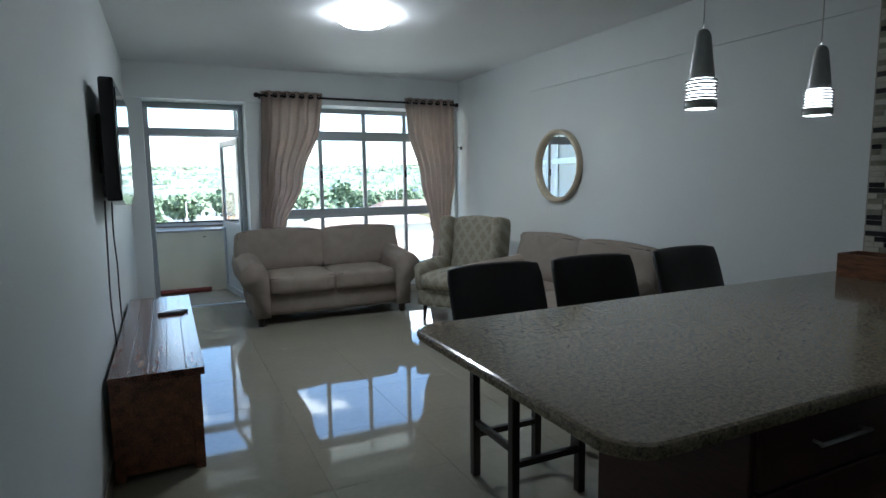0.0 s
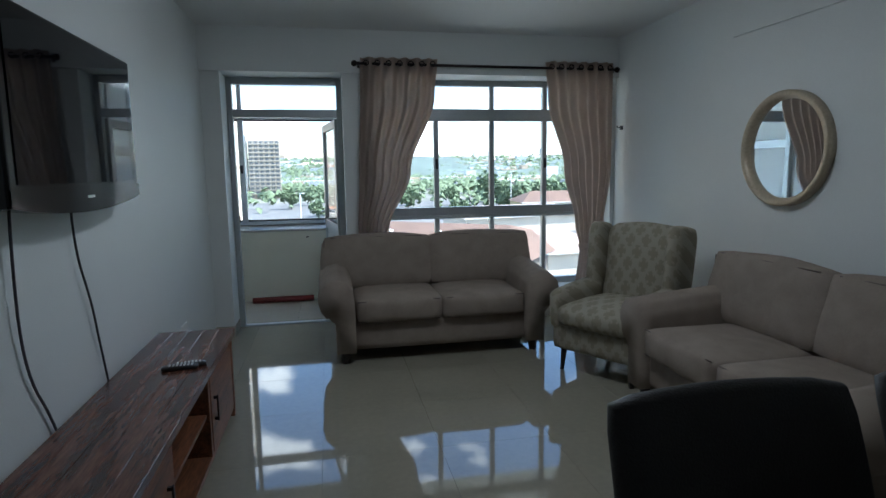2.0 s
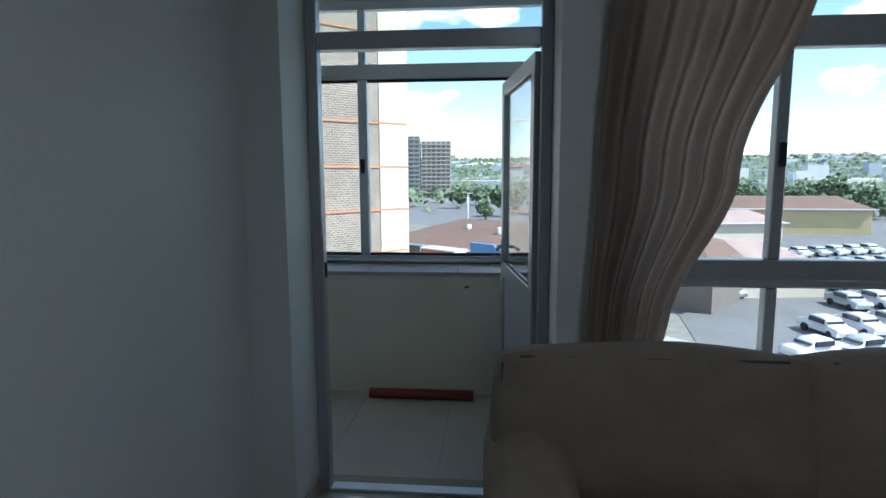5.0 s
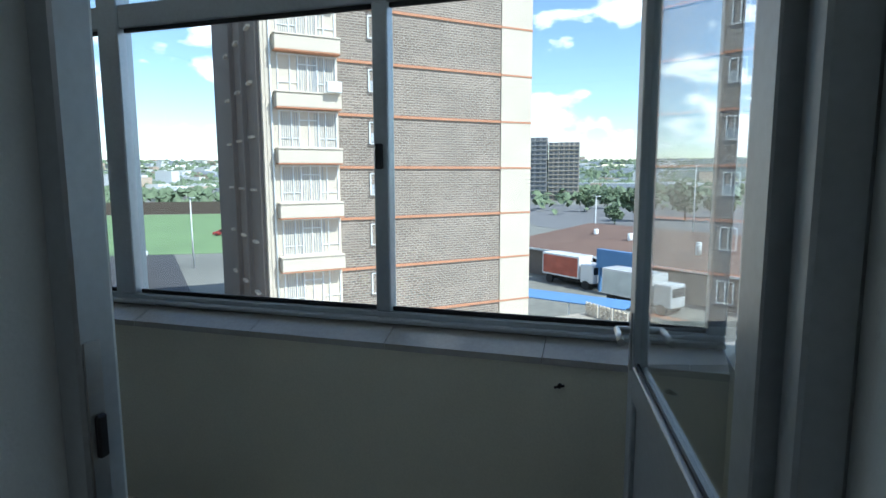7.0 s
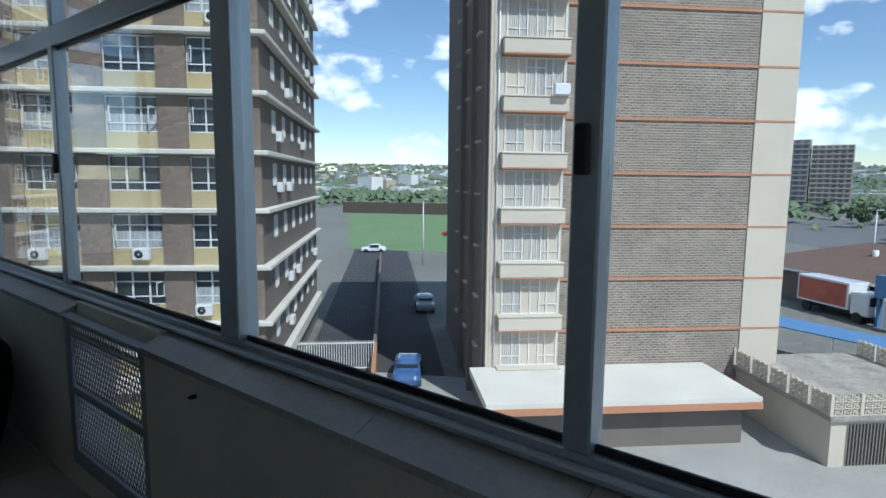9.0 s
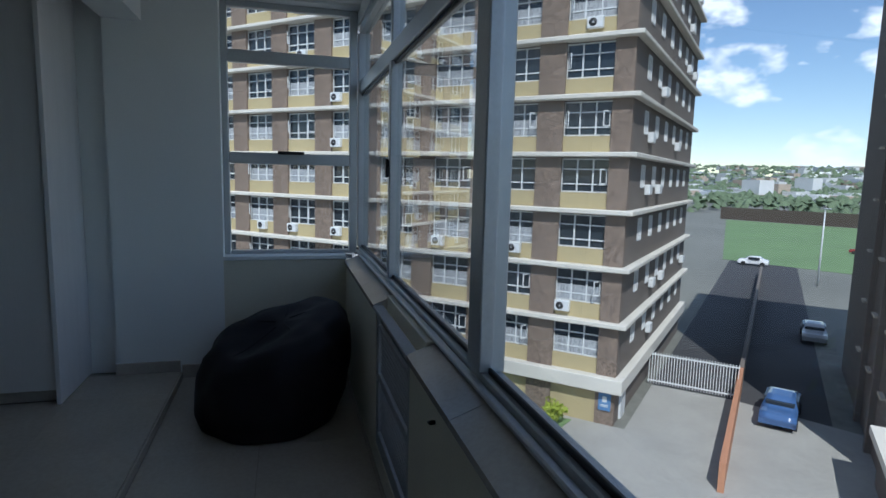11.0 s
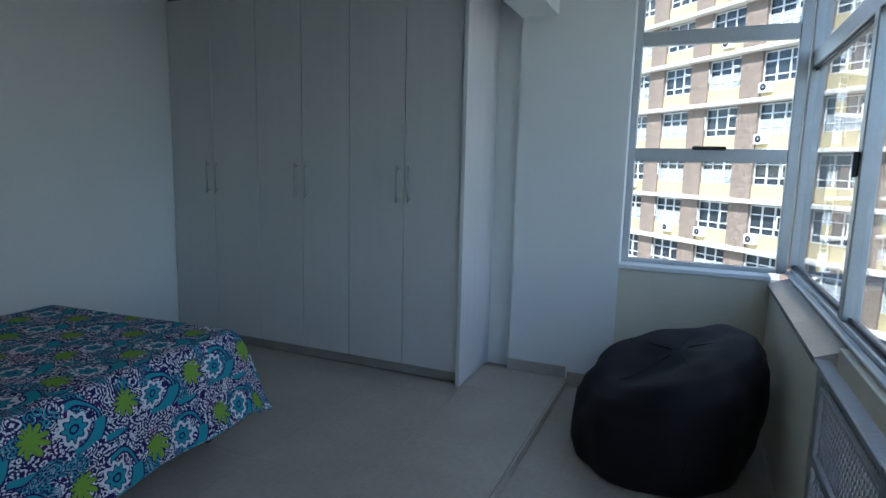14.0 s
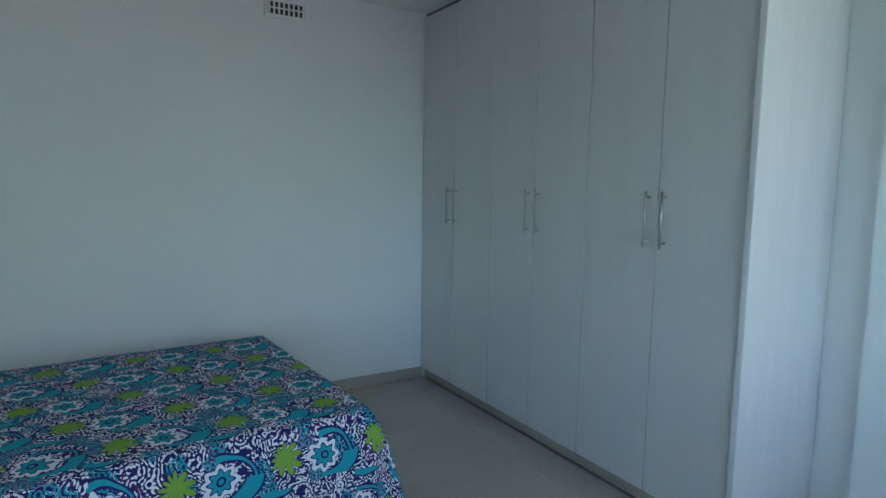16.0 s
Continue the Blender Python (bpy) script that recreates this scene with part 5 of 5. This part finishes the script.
M_NETW = mat("white_net_curtain", (0.34, 0.36, 0.37), 0.85, vary=0.4, scale=3.0, fine=14, stretch=(6, 6, 0.3))
TW = tower_window()
BAL_ME = to_mesh(box(boxed(0.40, BAY, -0.65, -0.04, 0.0, 0.70, bevel=0.02), 0.36, BAY + 0.02, -0.70, -0.04, 0.70, 0.78, bevel=0.015), "balcony", M_CREAM)
for k in range(-3, 8):
    z = 2.8 * k - 0.83
    part("terracotta_band", boxed(LC, LB + 0.02, -0.075, -0.0505, z - 0.10, z), M_TERRA, towerB)
    part("band_line", boxed(BAY, LC, -0.06, 0.02, z - 0.12, z + 0.02), M_TERRA, towerB)
    if k == 7:
        continue
    bal = new("balcony", BAL_ME)
    bal.parent = towerB
    bal.matrix_basis = pose(0, 0, z + 0.15)
    tagged(bal, "cream balcony front")
    part("balcony_edge", boxed(0.40, BAY, -0.66, -0.05, -0.06, -0.002), M_TERRA, bal)
    w = new("window", TW[0])
    w.parent = towerB
    w.matrix_basis = pose(0.62, -0.05, z + 0.95)
    for me in (TW[1], *rnd.sample(TW[2], rnd.choice((1, 2, 2)))):
        q = new(me.name.split(".")[0], me)
        q.parent = w
    put_window(towerB, KIT_S, pose(5.5, -0.01, z + 1.25), rnd.random() < 0.6)
    part("window_surround", box(boxed(5.40, 6.40, -0.03, 0.02, z + 1.10, z + 1.22), 5.40, 6.40, -0.03, 0.02, z + 2.44, z + 2.52), M_BROWN, towerB)
    # thin cream bars stand in for sun streaks on the side wall
    for i in range(3):
        part("fin", boxed(-0.55, -0.35, 1.4 + i * 4.2, 2.4 + i * 4.2, z + 1.5, z + 1.62), M_CREAM, towerB)
a = new("air_conditioner", AC_ME)
a.parent = towerB
a.matrix_basis = pose(2.9, -0.7, 2 * 2.8 + 0.10)
part("podium_roof", boxed(-1.0, 12.0, -5.2, 0, -8.75, -8.40), M_BAND, towerB, "pale flat podium roof")
part("podium_edge", boxed(-1.03, 12.03, -5.24, -5.2, -8.95, -8.62), M_TERRA, towerB)
part("podium_wall", boxed(-0.6, 11.6, -4.4, 0, GZ, -8.75), M_BROWN, towerB, "dark podium front")

# block-screened entrance roof by the tower's foot
pod = thing("screen_block_entrance", "weathered entrance building with pierced screen blocks", "outbuilding", face(CB, GZ, 13.8, -7.2))
part("wall", boxed(0.2, 8.4, 0.2, 8.6, 0, 2.2), M_CREAM, pod)
part("flat_roof", boxed(0, 8.6, 0, 8.8, 2.2, 2.45), M_CONC, pod, "stained flat roof")


def screen_block(nx, nz, w, h, t):
    bm = bmesh.new()
    for i in range(nx):
        for j in range(nz):
            x0, z0, a, b = i * w / nx, j * h / nz, w / nx, h / nz
            for q in ((0, a, 0, b * 0.14), (0, a * 0.14, b * 0.14, b), (a * 0.3, a * 0.44, b * 0.14, b * 0.7), (a * 0.58, a, b * 0.3, b * 0.44), (a * 0.44, a * 0.8, b * 0.62, b * 0.74), (a * 0.72, a * 0.84, b * 0.74, b)):
                box(bm, x0 + q[0], x0 + q[1], 0, t, z0 + q[2], z0 + q[3])
    return to_mesh(bm, "screen_block", M_CREAM)


SB = screen_block(3, 3, 1.25, 0.95, 0.12)
for i in range(6):
    for m_ in (pose(0.05 + i * 1.42, 0.0, 2.45), pose(8.55, 0.05 + i * 1.42, 2.45, 0, 0, 90), pose(0.12, 0.05 + i * 1.42, 2.45, 0, 0, 90)):
        o = new("screen_block", SB)
        o.parent = pod
        o.matrix_basis = m_
    part("parapet_post", boxed(-0.08 + i * 1.42, 0.06 + i * 1.42, -0.02, 0.14, 2.45, 3.45), M_CREAM, pod)
SB2 = screen_block(8, 5, 3.0, 2.0, 0.1)
o = new("screen_block", SB2)
o.parent = pod
o.matrix_basis = pose(5.4, -0.02, 0.1)
for i in range(24):
    part("grille_bar", boxed(1.0 + i * 0.16, 1.05 + i * 0.16, 0.1, 0.15, 0.1, 2.0), M_BLACKPLASTIC, pod)
canopy = thing("blue_canopy", "faded blue sheet canopy over parking", "canopy", pose(-3.0, 55.0, GZ, 0, 0, -18))
part("sheet", boxed(-5.5, 4.5, -1.6, 1.6, 2.5, 2.58), M_BLUE, canopy)
for x in (-5, 0, 4.2):
    part("post", tubed((x, -1.4, 0), (x, -1.4, 2.5), 0.06, 8), M_WFRAME, canopy)


def make_car(at, paint, label):
    c = thing("car", label, "car", at)
    def shell(u, v):
        prof = [(-2.05, 0.35), (-2.1, 0.62), (-1.95, 0.85), (-1.1, 0.93), (-0.55, 1.38), (0.75, 1.42), (1.45, 1.0), (2.0, 0.92), (2.08, 0.6), (2.0, 0.35)]
        f = v * (len(prof) - 1)
        i = min(int(f), len(prof) - 2)
        w = f - i
        x = prof[i][0] * (1 - w) + prof[i + 1][0] * w
        z = prof[i][1] * (1 - w) + prof[i + 1][1] * w
        half = 0.84 - 0.22 * max(0, z - 0.92) / 0.5
        return (x, (u * 2 - 1) * half, z)
    bm = sheet(4, 36, shell)
    r = bmesh.ops.extrude_edge_only(bm, edges=[e for e in bm.edges if e.is_boundary])
    for v in (q for q in r["geom"] if isinstance(q, bmesh.types.BMVert)):
        v.co.z = min(v.co.z, 0.3)
    part("body", bm, M_CARS[paint], c)
    part("windows", box(boxed(-0.62, 0.9, -0.79, 0.79, 0.96, 1.30), -1.0, 1.25, -0.66, 0.66, 0.93, 1.2), M_DARKGLASS, c)
    for x in (-1.3, 1.3):
        for y in (-0.78, 0.78):
            part("wheel", tubed((x, y - 0.09, 0.31), (x, y + 0.09, 0.31), 0.31, 16), M_TYRE, c)
    return c


for x, y, rz, paint, lb in ((-36.1, 50.6, 135, "silver", "silver hatchback parked in the lane"), (-23.8, 35.0, 130, "blue", "blue and white car parked by the tower"), (-71.6, 78.0, 40, "white", "pale car parked at the lane's end"),
                            (-80, 110, 20, "red", "red car standing on the sports field")):
    make_car(pose(x, y, GZ + 0.03, 0, 0, rz), paint, lb)
rnd = random.Random(3)
base_car = make_car(pose(22.0, 46.0, GZ + 0.06, 0, 0, 20), "white", "white car in the parking lot")
dark_car = make_car(pose(25.5, 46.6, GZ + 0.06, 0, 0, 20), "silver", "silver car in the parking lot")
for k, (x, y) in enumerate([(24 + 3.1 * i, 66 + 1.2 * i) for i in range(7)] + [(30 + 3.1 * i, 78 + 1.2 * i) for i in range(8)] + [(36 + 3.1 * i, 92 + 1.1 * i) for i in range(8)] + [(26 + 3.0 * i, 52 + 0.9 * i) for i in range(9)] + [(33 + 3.0 * i, 61.5 + 0.9 * i) for i in range(8)]):
    copy_thing((base_car, dark_car)[rnd.random() < 0.35], pose(x, y, GZ + 0.06, 0, 0, 100 + rnd.uniform(-4, 4)))


def make_truck(at, side, label):
    t = thing("delivery_truck", label, "truck", at)
    part("cargo_box", boxed(-3.4, 2.3, -1.2, 1.2, 1.0, 3.5, bevel=0.04), M_CARS["white"], t)
    part("side_graphic", box(boxed(-3.2, 2.1, -1.215, -1.2, 1.2, 3.3), -3.2, 2.1, 1.2, 1.215, 1.2, 3.3), side, t, "printed side panel")
    part("cab", boxed(2.4, 4.2, -1.1, 1.1, 0.7, 2.8, bevel=0.15, seg=2), M_CARS["white"], t)
    part("windscreen", boxed(4.17, 4.215, -0.95, 0.95, 1.7, 2.5), M_DARKGLASS, t)
    part("chassis", boxed(-3.3, 4.0, -0.5, 0.5, 0.5, 1.0), M_TYRE, t)
    for x in (-2.3, 3.2):
        for y in (-1.0, 1.0):
            part("wheel", tubed((x, y - 0.15, 0.5), (x, y + 0.15, 0.5), 0.5, 16), M_TYRE, t)
    return t


make_truck(pose(-5.2, 75.0, GZ, 0, 0, -38), mat("red_print", (0.42, 0.10, 0.06), 0.5, vary=0.4, scale=0.8), "red-sided delivery truck parked by the warehouse")
make_truck(pose(2.0, 64.8, GZ, 0, 0, -38), mat("pale_print", (0.55, 0.58, 0.56), 0.5, vary=0.2, scale=0.8), "white delivery truck parked by the warehouse")


def gable(name, at, w, d, h, rise, wallm, roofm, label, eave=0.6):
    t = thing(name, label, "building", at)
    part("wall", boxed(-w / 2, w / 2, -d / 2, d / 2, 0, h), wallm, t)
    bm = bmesh.new()
    a = [bm.verts.new(p) for p in ((-w / 2 - eave, -d / 2 - eave, h), (w / 2 + eave, -d / 2 - eave, h), (w / 2 + eave, d / 2 + eave, h), (-w / 2 - eave, d / 2 + eave, h))]
    r = [bm.verts.new(p) for p in ((-w / 2 + d * 0.25, 0, h + rise), (w / 2 - d * 0.25, 0, h + rise))]
    bm.faces.new((a[0], a[1], r[1], r[0])), bm.faces.new((a[2], a[3], r[0], r[1])), bm.faces.new((a[1], a[2], r[1])), bm.faces.new((a[3], a[0], r[0])), bm.faces.new(a[::-1])
    part("roof", bm, roofm, t)
    part("gutter", boxed(-w / 2 - eave - 0.1, w / 2 + eave + 0.1, -d / 2 - eave - 0.1, -d / 2 - eave, h - 0.1, h + 0.12), M_WFRAME, t)
    return t


wh = gable("warehouse", pose(9.0, 80.0, GZ, 0, 0, -38), 44, 22, 3.3, 2.6, M_BROWN, M_ROOF, "long brown-roofed warehouse beside the parking")
for x, y in ((-6, -5), (4, -7), (10, -6), (-12, -4)):
    part("roof_vent", tubed((x, y, 4.2), (x, y, 5.6), 0.3, 10), M_WFRAME, wh)
porch = thing("blue_porch", "blue gabled warehouse porch", "porch", pose(0.2, 70.6, GZ, 0, 0, -38))
part("front", boxed(-2.6, 2.6, -0.6, 0.0, 2.6, 4.6), M_BLUE, porch)
for x in (-2.4, 2.2):
    part("pillar", boxed(x, x + 0.25, -0.5, 0, 0, 2.6), M_BLUE, porch)
M_REDROOF = mat("grey_red_roof", (0.34, 0.25, 0.22), 0.85, vary=0.2, scale=0.4, fine=5)
gable("shop_building", pose(22.5, 71.0, GZ, 0, 0, 8), 20, 13, 3.0, 2.2, M_CREAM, M_REDROOF, "low shop building with a ribbed tile roof")
gable("shop_building", pose(38, 118, GZ, 0, 0, 10), 26, 12, 3.4, 2.0, M_CREAM, M_REDROOF, "low shop building beyond the parking")
gable("shop_building", pose(60, 135, GZ, 0, 0, -5), 30, 14, 5.0, 2.4, M_SPANDREL, M_ROOF, "low brown-roofed building beyond the parking")


def make_tree(at, h, r, leafm, label, seed, n=420):
    rn = random.Random(seed)
    t = thing("tree", label, "tree", at)
    tr = tubed((0, 0, 0), (0, 0, h * 0.5), 0.03 * h, 8, 0.018 * h)
    for k in range(5):
        a = k * 1.3 + rn.random()
        tube(tr, (0, 0, h * (0.3 + 0.04 * k)), (r * 0.6 * math.cos(a), r * 0.6 * math.sin(a), h * (0.6 + 0.06 * k)), 0.012 * h, 6, 0.005 * h)
    part("trunk", tr, M_BARK, t)
    verts, faces = [], []
    lobes = [(rn.uniform(-0.5, 0.5) * r, rn.uniform(-0.5, 0.5) * r, h * rn.uniform(0.5, 0.85), r * rn.uniform(0.35, 0.6)) for _ in range(8)]
    for k in range(n):
        lx, ly, lz, lr = rn.choice(lobes)
        d = Vector((rn.gauss(0, 1), rn.gauss(0, 1), rn.gauss(0, 0.7))).normalized() * lr * rn.uniform(0.6, 1.05)
        c = Vector((lx, ly, lz)) + d
        sz = r * rn.uniform(0.07, 0.14)
        q = Euler((rn.uniform(0, 3), rn.uniform(0, 3), rn.uniform(0, 3))).to_matrix()
        i = len(verts)
        for ox, oy, oz in ((-1, -1, 0), (1, -0.8, 0.2), (0.9, 1, 0), (-0.8, 0.9, -0.2), (0, 0, 0.8)):
            verts.append(c + q @ Vector((ox, oy, oz)) * sz)
        faces += [(i, i + 1, i + 4), (i + 1, i + 2, i + 4), (i + 2, i + 3, i + 4), (i + 3, i, i + 4)]
    me = bpy.data.meshes.new("crown")
    me.from_pydata(verts, [], faces)
    me.materials.append(leafm)
    cr = new("crown", me)
    cr.parent = t
    return t


tree_a = make_tree(pose(-2, 160, GZ), 4.6, 2.8, M_LEAF, "broad green tree by the roads", 1)
tree_b = make_tree(pose(34, 150, GZ), 5.2, 3.1, M_LEAF, "broad green tree by the roads", 2)
rnd = random.Random(8)
spots = [(4, 172), (16, 178), (-12, 210), (26, 190), (-6, 230), (58, 190), (70, 182), (84, 205), (44, 205), (100, 188), (30, 215), (64, 226), (90, 230), (112, 214), (52, 160), (76, 160), (98, 166), (-104, 176), (-96, 170), (-112, 186), (-92, 158), (-70, 190), (-60, 200)]
for k, (x, y) in enumerate(spots):
    q = copy_thing((tree_a, tree_b)[k % 2], pose(x, y, GZ, 0, 0, rnd.uniform(0, 360)))
    q.scale = (1.25 + rnd.random() * 0.7,) * 3
palm = thing("palm_tree", "young palm in the tower's front garden", "palm", face(CA, GZ + 0.05, -8.0, -1.5))
part("trunk", tubed((0, 0, 0), (0.05, 0, 1.2), 0.13, 10, 0.1), M_BARK, palm)
for k in range(13):
    a = k * 2.4
    el = 0.35 + 0.5 * (k % 3) / 2
    def frond(u, v, a=a, el=el):
        L = 1.7 * v
        w = 0.20 * math.sin(math.pi * min(1, v * 0.95 + 0.05)) * (u - 0.5) * 2 * (1 + 0.3 * math.sin(v * 50))
        x = L * math.cos(el)
        z = 1.2 + L * math.sin(el) - 0.55 * v * v * 1.7 + abs(w) * -0.3
        return (x * math.cos(a) - w * math.sin(a), x * math.sin(a) + w * math.cos(a), z)
    part("frond", sheet(2, 14, frond), M_LEAF, palm)
shrub = make_tree(face(CA, GZ + 0.05, -6.3, -1.1), 1.1, 0.75, M_LEAF2, "yellow-green leafy shrub in the front garden", 21, 260)
shrub.name = "shrub"
shrub["category"] = "shrub"
copy_thing(shrub, face(CA, GZ + 0.05, -2.6, -1.3) @ Matrix.Scale(1, 4)).name = "shrub"
hedge = make_tree(face(CA, GZ + 0.02, -4.6, -3.3), 0.8, 1.0, M_LEAF, "low clipped garden shrub", 22, 260)
hedge.name = "shrub"
hedge["category"] = "shrub"

for x, y, h in ((-55.7, 72.7, 9.5), (12, 118, 14), (-4, 104, 9), (3, 108, 9), (48, 150, 12), (60, 158, 12), (80, 170, 12)):
    lp = thing("lamp_post", "tall pale street lamp post", "lamp post", pose(x, y, GZ))
    part("pole", tubed((0, 0, 0), (0, 0, h), 0.13, 8, 0.07), M_WFRAME, lp)
    part("lamp_head", boxed(-0.15, 0.75, -0.12, 0.12, h, h + 0.12, bevel=0.03), M_WFRAME, lp)

# distance: tower blocks, sheds and wooded hills
M_FARGLASS = mat("far_window_glass", (0.13, 0.14, 0.15), 0.3, vary=0.3, scale=0.4)


def far_block(at, w, d, h, floors, bays, wallm, label):
    t = thing("tower_block", label, "tower block", at)
    part("wall", boxed(-w / 2, w / 2, -d / 2, d / 2, 0, h), wallm, t)
    bm, bm2 = bmesh.new(), bmesh.new()
    for k in range(floors):
        z = (k + 0.3) * h / floors
        for i in range(bays):
            x = -w / 2 + (i + 0.18) * w / bays
            box(bm, x, x + 0.62 * w / bays, -d / 2 - 0.12, -d / 2 + 0.05, z, z + 0.55 * h / floors)
        box(bm2, -w / 2, w / 2, -d / 2 - 0.6, -d / 2 - 0.1, z - 0.25 * h / floors, z - 0.02)
    tagged(part("windows", bm, M_FARGLASS, t), kind="stuff")
    tagged(part("balcony_edges", bm2, wallm, t), kind="stuff")
    return t


far_block(pose(-42.5, 306, GZ, 0, 0, 4), 9, 10, 31, 14, 3, mat("grey_concrete", (0.30, 0.29, 0.28), 0.9), "grey tower block in the distance")
far_block(pose(-30.0, 309, GZ, 0, 0, 4), 15, 12, 28.5, 14, 6, mat("tan_concrete", (0.42, 0.37, 0.31), 0.9), "ochre tower block in the distance")
rnd = random.Random(17)


def hills(name, a0, a1, dist, base, rise, seed, m, label):
    n = 90
    prof = [base + rise * (0.5 + 0.5 * noise.noise(Vector((i * 0.09 + seed, seed, 0)))) + 4 * noise.noise(Vector((i * 0.7, seed, 2))) for i in range(n + 1)]

    def fn(u, v):
        a = radians(a0 + (a1 - a0) * u)
        i = min(n, int(round(u * n)))
        d = dist + 500 * v
        return (-math.sin(a) * d, math.cos(a) * d, GZ - 2 + (prof[i] - GZ) * min(1, v * 1.6) ** 0.8)
    return solid(name, sheet(n, 8, fn), m, label, "hills")


hills("backdrop_hills_west", 20, 100, 900, 10, 18, 3.0, M_HAZY_HILL, "wooded city hills on the horizon")
hills("backdrop_hills_east", -70, 20, 800, 12, 24, 9.0, M_HAZY_HILL, "wooded city hills on the horizon")


def slope(d):
    return GZ if d < 830 else GZ + 36 * min(1, (d - 830) / 330)


M_FARWALL = [mat("far_wall_" + n, c, 0.9, vary=0.1, scale=0.05) for n, c in (("white", (0.62, 0.62, 0.60)), ("tan", (0.45, 0.36, 0.28)), ("grey", (0.40, 0.43, 0.46)))]
far = [bmesh.new() for _ in M_FARWALL]
for k in range(1500):
    a = radians(rnd.uniform(-60, 62))
    d = rnd.uniform(400, 1230)
    hz = slope(d)
    w, h = rnd.uniform(4, 15), rnd.uniform(3, 7) * (1 if rnd.random() < 0.97 else 3)
    x, y = -math.sin(a) * d, math.cos(a) * d
    box(far[rnd.choices((0, 1, 2), (5, 2, 3))[0]], x - w, x + w, y - 6, y + 6, hz - 3, hz + h)
for bm, m in zip(far, M_FARWALL):
    solid("far_houses", bm, m, "scattered houses and sheds across the city", "houses", "stuff")
verts, faces = [], []
for k in range(15000):
    a = radians(rnd.uniform(-62, 62))
    d = 190 + 1010 * rnd.random() ** 1.3
    if -14 < math.degrees(a) < 12 and d < 300 and rnd.random() < 0.7:
        continue
    if math.degrees(a) > 30 and d < 260:
        continue
    hz = slope(d)
    c = Vector((-math.sin(a) * d, math.cos(a) * d, hz + rnd.uniform(1, 5)))
    sz = min(4.5, d * rnd.uniform(0.004, 0.009))
    i = len(verts)
    for q in range(6):
        ph = q * 1.047
        verts.append(c + Vector((math.cos(ph) * sz * rnd.uniform(0.7, 1.3), math.sin(ph) * sz * rnd.uniform(0.7, 1.3), rnd.uniform(-1.5, 1.0))))
    verts.append(c + Vector((0, 0, sz * rnd.uniform(0.5, 1.0))))
    faces += [(i + q, i + (q + 1) % 6, i + 6) for q in range(6)]
wm_ = bpy.data.meshes.new("far_woods")
wm_.from_pydata(verts, [], faces)
wm_.materials.append(M_LEAF)
tagged(new("far_woods", wm_), "green tree belts across the city", "trees", kind="stuff")

# unseen block of flats that holds the rooms, added to block the sun
own = bmesh.new()
box(own, -5.0, 3.95, -8, 8.5, CE + 0.27, 22)
box(own, -5.0, 1.07, 8.5, BO - 0.02, CE + 0.27, 22)
box(own, -5.0, 3.95, -8, 8.5, GZ, -0.32)
box(own, -5.0, 1.07, 8.5, BO - 0.02, GZ, -0.32)
solid("own_building", own, M_CREAM, "unseen flats around the rooms, added to block the sun", "building")

# ---- floor tiles ----
tile_cache = {}


def lay(floor_name, x0, x1, y0, y1, z, ox, oy, size, m):
    parent = bpy.data.objects[floor_name]
    i0, j0 = math.floor((x0 - ox) / size), math.floor((y0 - oy) / size)
    i = i0
    while ox + i * size < x1:
        j = j0
        while oy + j * size < y1:
            a, b = max(x0, ox + i * size) + 0.0005, min(x1, ox + (i + 1) * size) - 0.0005
            c, d = max(y0, oy + j * size) + 0.0005, min(y1, oy + (j + 1) * size) - 0.0005
            if b - a > 0.01 and d - c > 0.01:
                key = (round(b - a, 3), round(d - c, 3), m.name)
                if key not in tile_cache:
                    tile_cache[key] = to_mesh(boxed(0, b - a, 0, d - c, -0.012, 0, bevel=0.0006), "tile", m)
                o = new("tile", tile_cache[key])
                o.parent = parent
                o.matrix_basis = pose(a, c, z)
            j += 1
        i += 1


for m_ in (M_TILE, M_BTILE):
    info = m_.node_tree.nodes.new("ShaderNodeObjectInfo")
    mp_ = next(n for n in m_.node_tree.nodes if n.type == 'MAPPING')
    m_.node_tree.links.new(info.outputs["Random"], mp_.inputs["Location"])
lay("floor", XW, XE, YS, YW, 0.0, 0.585, 7.65, 0.635, M_TILE)
lay("floor", -0.235, 0.83, YW, 8.80, 0.0, 0.585, 7.65, 0.635, M_TILE)
lay("floor", -4.12, BEW, BS, 8.80, 0.0, -0.9, 8.80, 0.60, M_BTILE)
lay("floor", BW, -4.12, 8.18, 8.80, 0.0, -4.12, 8.80, 0.60, M_BTILE)
lay("floor_balcony", BW, BE, 8.816, BN, BZ, -0.9, 8.816, 0.60, M_BTILE)
solid("step_riser", boxed(BW, BE, 8.8005, 8.814, BZ - 0.012, -0.002, bevel=0.002), M_BTILE, "beige tile riser of the balcony step", "step")
